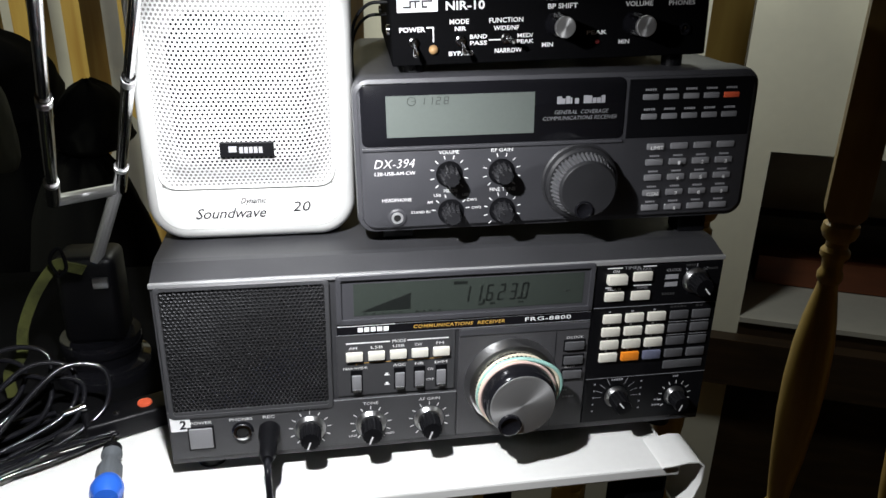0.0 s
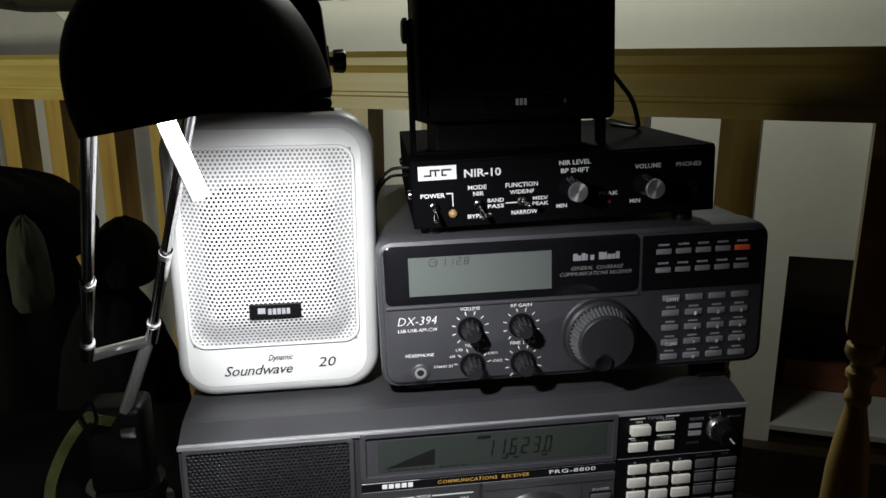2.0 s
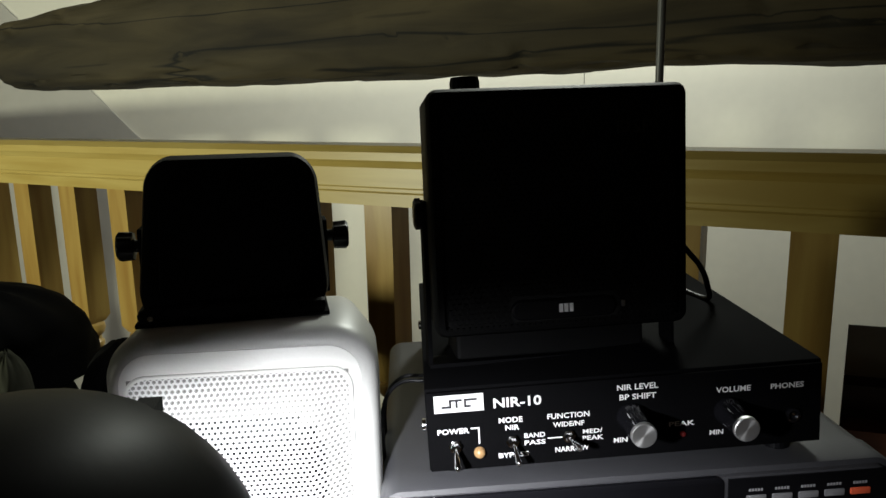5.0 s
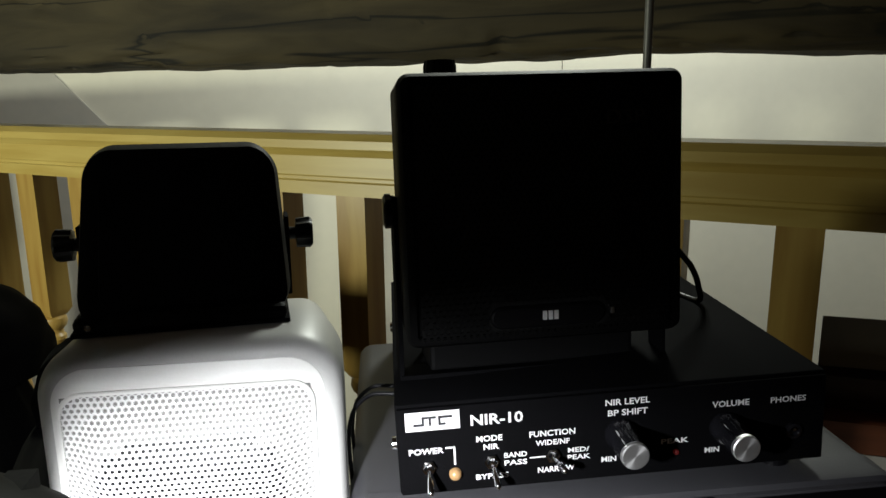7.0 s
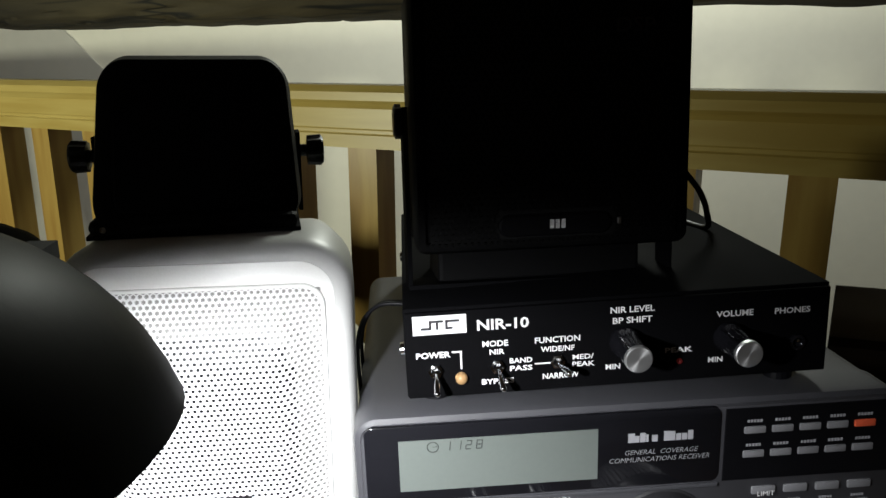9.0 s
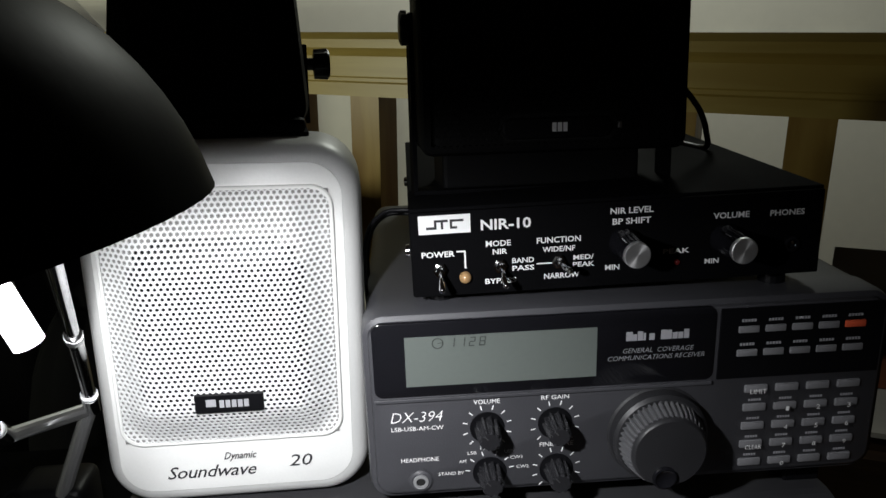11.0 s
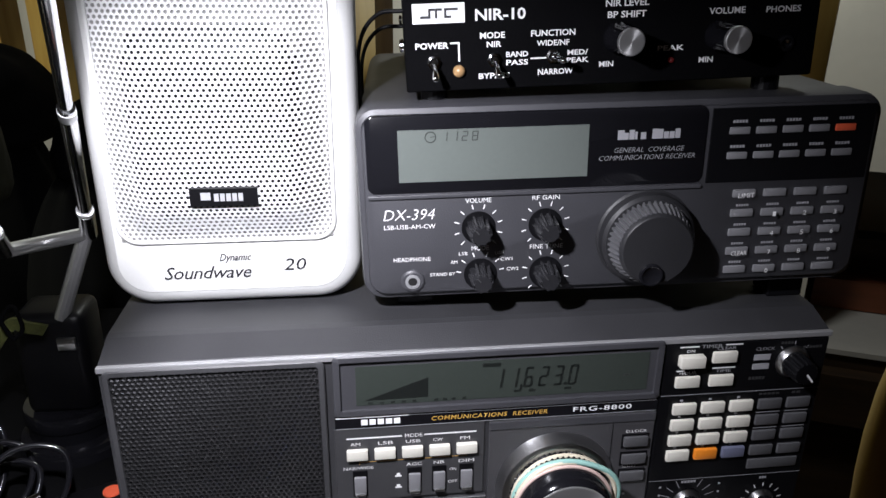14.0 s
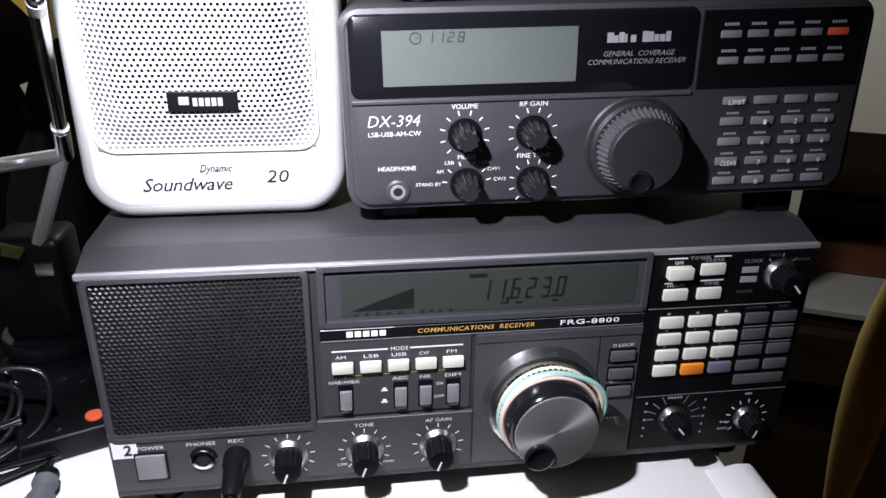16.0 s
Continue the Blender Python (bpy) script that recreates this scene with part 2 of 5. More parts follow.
RUBBER_TEAL = mat("teal_rubber_band", (0.32, 0.56, 0.50), 0.5, 0.0, 0.1, 300, 0.1)
RUBBER_CREAM = mat("cream_rubber_band", (0.72, 0.65, 0.50), 0.5, 0.0, 0.1, 300, 0.1)
RUBBER_ROSE = mat("pink_rubber_band", (0.70, 0.52, 0.46), 0.5, 0.0, 0.1, 300, 0.1)
AMBER = mat("amber_lens", (0.36, 0.22, 0.10), 0.2, 0.0, 0.05, 300, 0.0, coat=0.5)
BULB_GLOW = glow("glowing_halogen", (1.0, 0.95, 0.85), 25.0)
RIM_GLOW = glow("shade_inside_glow", (1.0, 0.97, 0.92), 4.0)
RED_GLOW = glow("red_led", (1.0, 0.05, 0.03), 0.012, (0.10, 0.01, 0.01))
CLEAR_ROD = mat("milky_plastic_rod", (0.85, 0.85, 0.85), 0.25, 0.0, 0.03, 200, 0.0)
DARK_OLIVE = mat("dark_olive_cloth", (0.020, 0.021, 0.010), 0.9, 0.0, 0.4, 300, 0.6)
INK_MID = mat("mid_grey_ink", (0.22, 0.22, 0.23), 0.6, 0.0, 0.06, 900, 0.0)
LIVERY = mat("grey_cable_sheath", (0.14, 0.14, 0.14), 0.5, 0.0, 0.1, 200, 0.1)

# ---- mesh tools (metres; devices are given in millimetres of their own front) ----
MM = 0.001


def part(name, bm, material, parent=None, label="", smooth=None):
    me = bpy.data.meshes.new(name)
    bm.normal_update()
    bm.to_mesh(me)
    bm.free()
    me.materials.append(material)
    if smooth is not None:
        me.shade_smooth()
        me.set_sharp_from_angle(angle=radians(smooth))
    ob = new(name, me)
    if parent is not None:
        ob.parent = parent
    if label:
        ob["label"] = label
    return ob


def thing(name, m, label, category, group="", kind=""):
    ob = new(name)
    ob.empty_display_size = 0.02
    ob.matrix_world = m
    return tagged(ob, label, category, group, kind)


def box(x0, x1, y0, y1, z0, z1, bevel=0.0, seg=2, unit=MM, bm=None):
    own = bm is None
    bm = bm or bmesh.new()
    r = bmesh.ops.create_cube(bm, size=1)
    m = Matrix.Translation(((x0 + x1) / 2 * unit, (y0 + y1) / 2 * unit, (z0 + z1) / 2 * unit)) @ Matrix.Diagonal(
        (abs(x1 - x0) * unit, abs(y1 - y0) * unit, abs(z1 - z0) * unit, 1))
    bmesh.ops.transform(bm, matrix=m, verts=r["verts"])
    if bevel and own:
        bmesh.ops.bevel(bm, geom=bm.edges[:], offset=bevel * unit, segments=seg, profile=0.5, affect="EDGES")
    return bm


def outline(w, h, r, n=6):
    """Rounded rectangle from (0, 0) to (w, h)."""
    pts = []
    for cx, cz, a0 in ((w - r, r, -90), (w - r, h - r, 0), (r, h - r, 90), (r, r, 180)):
        for i in range(n + 1):
            a = radians(a0 + 90 * i / n)
            pts.append((cx + r * math.cos(a), cz + r * math.sin(a)))
    return pts


def loft(rings, cap0=True, cap1=True, bm=None):
    """Joins rings of equal count into a skin."""
    bm = bm or bmesh.new()
    vs = [[bm.verts.new(p) for p in ring] for ring in rings]
    n = len(vs[0])
    for a, b in zip(vs, vs[1:]):
        for i in range(n):
            bm.faces.new((a[i], a[(i + 1) % n], b[(i + 1) % n], b[i]))
    if cap0:
        bm.faces.new(vs[0][::-1])
    if cap1:
        bm.faces.new(vs[-1])
    bmesh.ops.recalc_face_normals(bm, faces=bm.faces)
    return bm


def shell(x, z, steps, n=6):
    """Rounded-rectangle skin: steps of (y, inset, w, h, r), in millimetres, from the front back."""
    rings = []
    for y, inset, w, h, r in steps:
        rings.append([((x + inset + px) * MM, y * MM, (z + inset + pz) * MM) for px, pz in outline(w - 2 * inset, h - 2 * inset, max(0.4, r - inset), n)])
    return loft(rings)


def frame_ring(x, z, w, h, r, border, y0, y1, n=6):
    """A flat frame with a rounded opening."""
    o = outline(w, h, r, n)
    i = [(px + border, pz + border) for px, pz in outline(w - 2 * border, h - 2 * border, max(0.5, r - border * 0.5), n)]
    rings = []
    for pts, y in ((o, y1), (o, y0 + 0.5), ([(a + (0.5 if a < w / 2 else -0.5), b + (0.5 if b < h / 2 else -0.5)) for a, b in o], y0), (i, y0), (i, y1)):
        rings.append([((x + px) * MM, y * MM, (z + pz) * MM) for px, pz in pts])
    rings.append(rings[0])
    bm = bmesh.new()
    vs = [[bm.verts.new(p) for p in ring] for ring in rings[:-1]]
    k = len(o)
    for a in range(len(vs)):
        b = (a + 1) % len(vs)
        for j in range(k):
            bm.faces.new((vs[a][j], vs[a][(j + 1) % k], vs[b][(j + 1) % k], vs[b][j]))
    bmesh.ops.recalc_face_normals(bm, faces=bm.faces)
    return bm


def lathe(profile, n=32, axis="y", centre=(0, 0, 0), ribs=0, rib=0.0, rib_range=(0, 99), unit=MM, bm=None, twist=0.0):
    """Turned form; profile: (radius, place along the axis)."""
    bm = bm or bmesh.new()
    cx, cy, cz = centre
    rings = []
    count = n if not ribs else ribs * 4
    for k, (r, s) in enumerate(profile):
        ring = []
        for i in range(count):
            a = 2 * math.pi * i / count + twist
            rr = r * (1 - (rib if ribs and rib_range[0] <= k <= rib_range[1] and i % 4 in (2, 3) else 0))
            c, d = rr * math.cos(a), rr * math.sin(a)
            p = (cx + c, cy + s, cz + d) if axis == "y" else (cx + c, cy + d, cz + s) if axis == "z" else (cx + s, cy + c, cz + d)
            ring.append(tuple(v * unit for v in p))
        rings.append(ring)
    return loft(rings, bm=bm)


def tube(points, r, n=8, unit=1.0, closed=False):
    """Round bar along a line of points."""
    pts = [Vector(p) * unit for p in points]
    rings = []
    up = Vector((0.13, 0.21, 0.97))
    for i, p in enumerate(pts):
        d = (pts[min(i + 1, len(pts) - 1)] - pts[max(i - 1, 0)]).normalized()
        a = d.cross(up)
        if a.length < 0.05:
            a = d.cross(Vector((1, 0, 0)))
        a.normalize()
        b = d.cross(a)
        rr = (r[i] if isinstance(r, (list, tuple)) else r) * unit
        rings.append([p + a * rr * math.cos(2 * math.pi * k / n) + b * rr * math.sin(2 * math.pi * k / n) for k in range(n)])
    return loft(rings)


def smooth_line(points, steps=8):
    """Catmull-Rom line through points."""
    p = [Vector(q) for q in points]
    p = [p[0] * 2 - p[1]] + p + [p[-1] * 2 - p[-2]]
    out = []
    for i in range(1, len(p) - 2):
        for k in range(steps):
            t = k / steps
            out.append(0.5 * ((2 * p[i]) + (p[i + 1] - p[i - 1]) * t + (2 * p[i - 1] - 5 * p[i] + 4 * p[i + 1] - p[i + 2]) * t * t
                              + (3 * p[i] - p[i - 1] - 3 * p[i + 1] + p[i + 2]) * t ** 3))
    out.append(p[-2])
    return out


def perforated(x0, x1, z0, z1, pitch, hole, height, inside, dip=0.0):
    """Punched sheet: six-sided cells with a hole each, laid over a relief; y = -height(x, z); dip: how far the web lies below the holes' lips."""
    verts, faces = [], []
    R = pitch / math.sqrt(3)
    row = 0
    z = z0
    while z <= z1:
        x = x0 + (pitch / 2 if row % 2 else 0)
        while x <= x1:
            if inside(x, z):
                base = len(verts)
                for rad, sink in ((R, dip), (hole, 0), (hole * 0.92, 0.5)):
                    for k in range(6):
                        a = radians(30 + 60 * k)
                        px, pz = x + rad * math.cos(a), z + rad * math.sin(a)
                        verts.append((px * MM, (-height(px, pz) + sink) * MM, pz * MM))
                for ring in (0, 6):
                    for k in range(6):
                        j = (k + 1) % 6
                        faces.append((base + ring + k, base + ring + j, base + ring + 6 + j, base + ring + 6 + k))
            x += pitch
        row += 1
        z += pitch * math.sqrt(3) / 2
    me = bpy.data.meshes.new("sheet")
    me.from_pydata(verts, [], faces)
    bm = bmesh.new()
    bm.from_mesh(me)
    bpy.data.meshes.remove(me)
    return bm


def lettering(text, x0, x1, z, height, parent, material, y=-0.25, shear=0.0, spacing=1.0, bold=0.0, name="lettering"):
    """Printed words from x0 to x1, on the base line z, in millimetres of the front."""
    cu = bpy.data.curves.new("words", "FONT")
    cu.body, cu.size, cu.shear, cu.space_character, cu.offset = text, 1.0, shear, spacing, bold
    cu.resolution_u = 2
    ob = bpy.data.objects.new("words", cu)
    scene.collection.objects.link(ob)
    bpy.context.view_layer.update()
    me = bpy.data.meshes.new_from_object(ob.evaluated_get(bpy.context.evaluated_depsgraph_get()))
    bpy.data.objects.remove(ob)
    bpy.data.curves.remove(cu)
    xs = [v.co.x for v in me.vertices]
    ys = [v.co.y for v in me.vertices]
    w, top = max(xs) - min(xs), max(ys)
    sx, sz = (x1 - x0) / w, height / top
    for v in me.vertices:
        v.co = ((x0 + (v.co.x - min(xs)) * sx) * MM, y * MM, (z + v.co.y * sz) * MM)
    bm = bmesh.new()
    bm.from_mesh(me)
    bpy.data.meshes.remove(me)
    return part(name, bm, material, parent)


def bars(x0, x1, z0, z1, n, parent, material, y=-0.25, gap=0.3, name="lettering"):
    """Unreadable print: a row of plain bars."""
    bm = bmesh.new()
    step = (x1 - x0) / n
    for i in range(n):
        box(x0 + i * step, x0 + (i + 1 - gap) * step, y, y + 0.2, z0, z1, bm=bm)
    return part(name, bm, material, parent)


def stroke(x0, z0, x1, z1, w, parent, material, y=-0.25, name="line"):
    d = Vector((x1 - x0, z1 - z0)).normalized()
    n = Vector((-d.y, d.x)) * w / 2
    bm = bmesh.new()
    vs = [bm.verts.new((px * MM, y * MM, pz * MM)) for px, pz in ((x0 - n.x, z0 - n.y), (x1 - n.x, z1 - n.y), (x1 + n.x, z1 + n.y), (x0 + n.x, z0 + n.y))]
    bm.faces.new(vs)
    return part(name, bm, material, parent)


SEGMENTS = {"0": "abcdef", "1": "bc", "2": "abged", "3": "abgcd", "6": "afgedc", "7": "abc", "8": "abcdefg", "9": "abcdfg"}


def digits(text, x, z, w, h, step, parent, material, y, slant=0.12):
    """Seven-segment figures; a comma or point lies between two figures."""
    for ch in text:
        t = h * 0.10
        if ch in ",.":
            bm = box(x - step + w + t * 1.2, x - step + w + t * 2.4, y, y + 0.1, z - t * (1.5 if ch == "," else 0), z + t * 1.3)
            part("comma" if ch == "," else "point", bm, material, parent)
            continue
        rects = {"a": (t * 0.6, w - t * 0.6, h - t, h), "g": (t * 0.6, w - t * 0.6, h / 2 - t / 2, h / 2 + t / 2), "d": (t * 0.6, w - t * 0.6, 0, t),
                 "b": (w - t, w, h / 2 + t * 0.3, h - t * 0.4), "c": (w - t, w, t * 0.4, h / 2 - t * 0.3),
                 "f": (0, t, h / 2 + t * 0.3, h - t * 0.4), "e": (0, t, t * 0.4, h / 2 - t * 0.3)}
        for s in SEGMENTS[ch]:
            a, b, c, d = rects[s]
            bm = box(x + a, x + b, y, y + 0.1, z + c, z + d)
            for v in bm.verts:
                v.co.x += (v.co.z - z * MM) * slant
            part("digit_segment", bm, material, parent)
        x += step


def ticks(cx, cz, r0, r1, angles, w, parent, material, y=-0.25):
    for a in angles:
        s, c = math.sin(radians(a)), math.cos(radians(a))
        stroke(cx + r0 * s, cz + r0 * c, cx + r1 * s, cz + r1 * c, w, parent, material, y, "tick_mark")


def key(parent, x0, x1, z0, z1, rise, material, label="", name="key"):
    return part(name, box(x0, x1, -rise * 0.7, 1, z0 + 0.7, z1 - 0.3, 0.5, 2), material, parent, label, 40)


# ---- room ----
RAIL_U = Vector((0.8195, -0.5731, 0))
RAIL_N = Vector((0.5731, 0.8195, 0))
RAIL_O = Vector((0.0008, 0.6833, 0))
RAIL_DEG = math.degrees(math.atan2(RAIL_U.y, RAIL_U.x))


def slab(name, m, x0, x1, y0, y1, z0, z1, material, label, category, parent=None, bevel=0.0):
    ob = part(name, box(x0, x1, y0, y1, z0, z1, bevel, unit=1), material, parent)
    ob.matrix_world = m
    if parent is None:
        tagged(ob, label, category, kind="structure")
    return ob


# far wall beyond the stairwell, with an opening low down
FAR = Matrix.Translation((1.24, 1.55, 0)) @ Matrix.Rotation(radians(-25), 4, "Z")
slab("wall_north", FAR, -0.66, 3.2, 0.0, 0.2, 0.52, 2.6, PLASTER, "cream plastered wall beyond the stairwell", "wall")
slab("wall_north_lower", FAR, -0.66, 0.065, 0.0, 0.2, -2.6, 0.52, PLASTER, "cream plastered wall beside the stair opening", "wall")
slab("wall_north_foot", FAR, 0.065, 3.2, 0.0, 0.2, -2.6, -0.03, DARK_WOOD, "dark wall below the stair opening", "wall")
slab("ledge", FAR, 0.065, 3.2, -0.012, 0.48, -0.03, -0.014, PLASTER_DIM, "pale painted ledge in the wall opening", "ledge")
# recess wall in the dimmed plaster, so its shade is in the colour
slab("wall_niche", FAR, 0.0, 3.2, 0.50, 0.62, -2.6, 1.0, PLASTER_DIM, "wall behind the opening, plaster dimmed to paint its shade", "wall")
# unlit jamb: its shade is painted in with the dark wood
slab("niche_side", FAR, 0.0, 0.062, 0.203, 0.497, -2.6, 1.0, DARK_WOOD, "unlit side of the opening, its shade painted as dark wood", "jamb")
slab("baseboard", FAR, 0.065, 3.2, 0.40, 0.495, -0.010, 0.20, DARK_WOOD, "dark stained skirting in the opening", "skirting board")
slab("landing_step", FAR, 0.14, 3.2, 0.29, 0.395, -0.010, 0.09, RED_WOOD, "red-brown wooden step in the opening", "step")
slab("stair_string", FAR, -0.66, 3.2, -0.07, -0.015, -0.23, -0.07, DARK_WOOD, "dark stained stair string along the wall", "stair string")
# near wall behind the balustrade
slab("wall_north_west", Matrix(), -3.2, 0.640, 1.829, 1.99, -2.6, 2.6, PLASTER, "cream plastered wall behind the balustrade", "wall")
# flat sheet across that wall; its grey paints the shade of a slanting plane
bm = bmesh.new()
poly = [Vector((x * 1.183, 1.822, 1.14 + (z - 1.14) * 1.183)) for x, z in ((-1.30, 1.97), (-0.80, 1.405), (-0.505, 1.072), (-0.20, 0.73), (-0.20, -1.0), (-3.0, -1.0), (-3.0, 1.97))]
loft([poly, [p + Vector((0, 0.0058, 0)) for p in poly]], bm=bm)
tagged(part("stair_side", bm, PLASTER_DIM), "flat slanting sheet on the wall, greyed to paint its shade", "stair side", kind="structure")
# unseen enclosing room; its walls and ceiling kept dark to cut bounce light
slab("floor", Matrix(), -3.2, 3.6, -2.6, 0.0, -0.08, 0.0, FLOOR_WOOD, "brown wooden board floor", "floor")
slab("floor_edge", Matrix(), -3.2, 0.25, 0.0, 0.62, -0.08, 0.0, FLOOR_WOOD, "brown wooden board floor at the stairwell", "floor")
slab("wall_south", Matrix(), -3.2, 5.2, -2.8, -2.6, -2.6, 3.4, DARK_WOOD, "unseen enclosing wall, kept dark to cut bounce light", "wall")
slab("wall_west", Matrix(), -3.4, -3.2, -2.8, 6.5, -2.6, 3.4, DARK_WOOD, "unseen enclosing wall, kept dark to cut bounce light", "wall")
slab("wall_east", Matrix(), 5.0, 5.2, -2.6, 3.0, -2.6, 3.4, DARK_WOOD, "unseen enclosing wall, kept dark to cut bounce light", "wall")
slab("ceiling", Matrix(), -3.4, 5.2, -2.8, 6.5, 2.6, 2.7, DARK_WOOD, "unseen ceiling, kept dark to cut bounce light", "ceiling")
slab("stairwell_floor", Matrix(), -3.4, 5.2, -2.8, 6.5, -2.7, -2.6, FLOOR_WOOD, "brown floor at the foot of the stairwell", "floor")

# ---- balustrade ----
RAIL = Matrix.Translation(RAIL_O) @ Matrix.Rotation(radians(RAIL_DEG), 4, "Z")
rail = thing("balustrade", RAIL, "varnished pine balustrade with turned balusters", "balustrade")
prof = [(-6, 1012), (50, 1012), (50, 1060), (54, 1066), (58, 1070), (58, 1080), (50, 1088), (-6, 1088), (-14, 1080), (-14, 1070), (-10, 1066), (-6, 1060), (-6, 1036), (-4, 1034), (-4, 1030), (-6, 1028)]
part("handrail", loft([[(x, y * MM, z * MM) for y, z in prof] for x in (-1.6, 0.0, 1.3)]), PINE, rail, "moulded pine handrail")


def baluster(x):
    """Square top block, turned beads and a vase-shaped shaft below."""
    b = 21
    sq = [[((x + sx * k) * MM, (22 + sy * k) * MM, z * MM) for sx, sy in ((-1, -1), (1, -1), (1, 1), (-1, 1))] for k, z in ((14, 768), (b, 780), (b, 1011.9))]
    bm = loft(sq)
    turned = [(13, 769), (19, 764), (20, 756), (17, 748), (12, 743), (12, 737), (16, 732), (16, 726), (12, 721), (11, 710), (14, 704), (14, 697), (11, 692),
              (12, 684), (15, 668), (19, 645), (23, 610), (25, 560), (24, 510), (20, 450), (15, 400), (12, 375), (17, 365), (17, 352), (12, 345), (13, 330), (21, 318), (21, 300)]
    lathe(turned, 24, "z", (x, 22, 0), bm=bm)
    box(x - b, x + b, 22 - b, 22 + b, 0, 302, bm=bm)
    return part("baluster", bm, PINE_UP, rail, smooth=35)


for i in range(-11, 9):
    baluster(22 + i * 125.8 + (25 if i > 4 else 0))

# ---- old roof beam over the rail ----
BEAM = Matrix.Translation(RAIL_O + RAIL_N * 0.14) @ Matrix.Rotation(radians(RAIL_DEG), 4, "Z")
rings = []
for i in range(240):
    s = -0.90 + i * 2.0 / 239
    ring = []
    taper = min(1, 0.55 + (s + 0.90) / 0.12)
    half = 0.062 + 0.034 * min(1, (s + 0.90) / 0.8)
    for k in range(56):
        a = 2 * math.pi * k / 56
        c, e = math.cos(a), math.sin(a)
        y = math.copysign(abs(c) ** 0.5, c) * 0.085
        z = math.copysign(abs(e) ** 0.5, e) * half
        wob = noise.noise(Vector((s * 4, c * 1.2, e * 1.2))) * 0.007 + noise.noise(Vector((s * 14, c * 5, e * 5))) * 0.004
        split = noise.noise(Vector((s * 2.4 + 5, y * 22, z * 26)))
        wob -= max(0.0, 0.045 - abs(split)) * 0.14
        f = 1 + wob / 0.09
        ring.append((s, y * f * (0.5 + 0.5 * taper), 1.173 + half + z * f * taper))
    rings.append(ring)
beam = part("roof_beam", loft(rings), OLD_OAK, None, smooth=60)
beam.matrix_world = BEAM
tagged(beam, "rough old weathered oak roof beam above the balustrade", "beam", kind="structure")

# ---- table ----
table = thing("table", Matrix.Translation((0, 0, 0)), "white laminate side table under the receivers", "table")
part("tabletop", box(-460, 200, -34, 330, 737, 745, 1.5), LAMINATE, table)
for x in (-440, 182):
    for y in (-14, 310):
        part("leg", box(x - 14, x + 14, y - 14, y + 14, 0, 737, 2), BLACK_METAL, table, "black steel leg")

# ---- large receiver at the bottom of the stack ----
frg = thing("shortwave_receiver", Matrix.Translation((-0.108, 0, 0.755)), "dark grey communications receiver with built-in speaker on the white table", "radio receiver")
side = [(0, 0), (0, 115), (1.5, 117.5), (16, 122.5), (20, 123), (222, 123), (225, 120), (225, 3), (222, 0)]
part("case", loft([[(x * MM, (y if not 0 < x < 334 else y) * MM, z * MM) for y, z in side] for x in (0, 334)]), COVER, frg, "dark grey painted steel case")
part("trim_strip", box(-0.5, 334.5, -1.6, 1, 114.6, 117.4, 0.5), TRIM, frg, "silver trim along the top edge")
for x in (20, 314):
    for y in (16, 205):
        part("foot", lathe([(9, -10), (9, -1), (8, 0)], 20, "z", (x, y, 0)), BLACK, frg, smooth=40)
# speaker
part("speaker_backing", box(4, 92.5, -0.6, 0.4, 34, 113.5), VOID, frg)
part("speaker_frame", frame_ring(1.5, 31.5, 93.5, 84, 3, 2.6, -2.2, 1), PANEL, frg, smooth=40)
part("speaker_grille", perforated(5, 92, 35, 113, 2.4, 0.80, lambda x, z: 1.4, lambda x, z: True, 0.4), MESH, frg, "black perforated steel grille")
# display
part("display_bezel", frame_ring(98.5, 86, 153, 31, 2, 3.0, -2.4, 0.5), PANEL_DX, frg, smooth=40)
lcd = part("display", box(101, 249, -0.8, 0.5, 88.5, 114.5), PANEL_DX, frg, "dark green liquid crystal display")
part("display_glass", box(108.5, 245, -1.0, -0.7, 91, 111), LCD_DARK, lcd)
digits("11,623.0", 171, 96, 4.2, 10.5, 7.0, lcd, LCD_INK, -1.15)
bm = bmesh.new()
vs = [bm.verts.new((x * MM, -1.15 * MM, z * MM)) for x, z in ((112.5, 93.6), (141, 94), (141, 104), (137, 102.6))]
bm.faces.new(vs)
part("signal_meter", bm, LCD_INK, lcd)
for x in (114, 119, 124, 129, 134, 144, 148, 152, 157):
    bars(x, x + 2, 91.6, 92.6, 2, lcd, LCD_INK, -1.15)
part("meter_cap", box(166, 174, -1.2, -1.1, 107.8, 109.6), LCD_INK, lcd)
for x in (181, 188, 205):
    bars(x, x + 3.4, 93.6, 94.8, 3, lcd, LCD_INK, -1.15)
bars(233, 237, 99, 100, 2, lcd, LCD_FAINT, -1.15)
# name strip
part("name_strip", box(98.5, 252, -1.2, 0.5, 79, 85.2, 0.3), BLACK_GLOSS, frg)
stroke(99, 85, 132, 85, 0.6, frg, INK_WHITE, -1.45)
stroke(132, 85, 251, 85, 0.25, frg, INK_GREY, -1.45)
stroke(99, 79.2, 251, 79.2, 0.3, frg, INK_GREY, -1.45)
bars(110.4, 129, 80.8, 83.6, 5, frg, INK_WHITE, -1.45, 0.22)
lettering("COMMUNICATIONS  RECEIVER", 142.7, 197.6, 81.2, 2.2, frg, INK_GOLD, -1.45, 0.15, 1.1, 0.01)
lettering("FRG-8800", 210, 238.8, 81.1, 2.5, frg, INK_WHITE, -1.45, 0.0, 1.1, 0.012)
# mode panel
part("mode_panel", box(98, 168, -0.8, 0.5, 38, 78.6, 0.3), PANEL, frg)
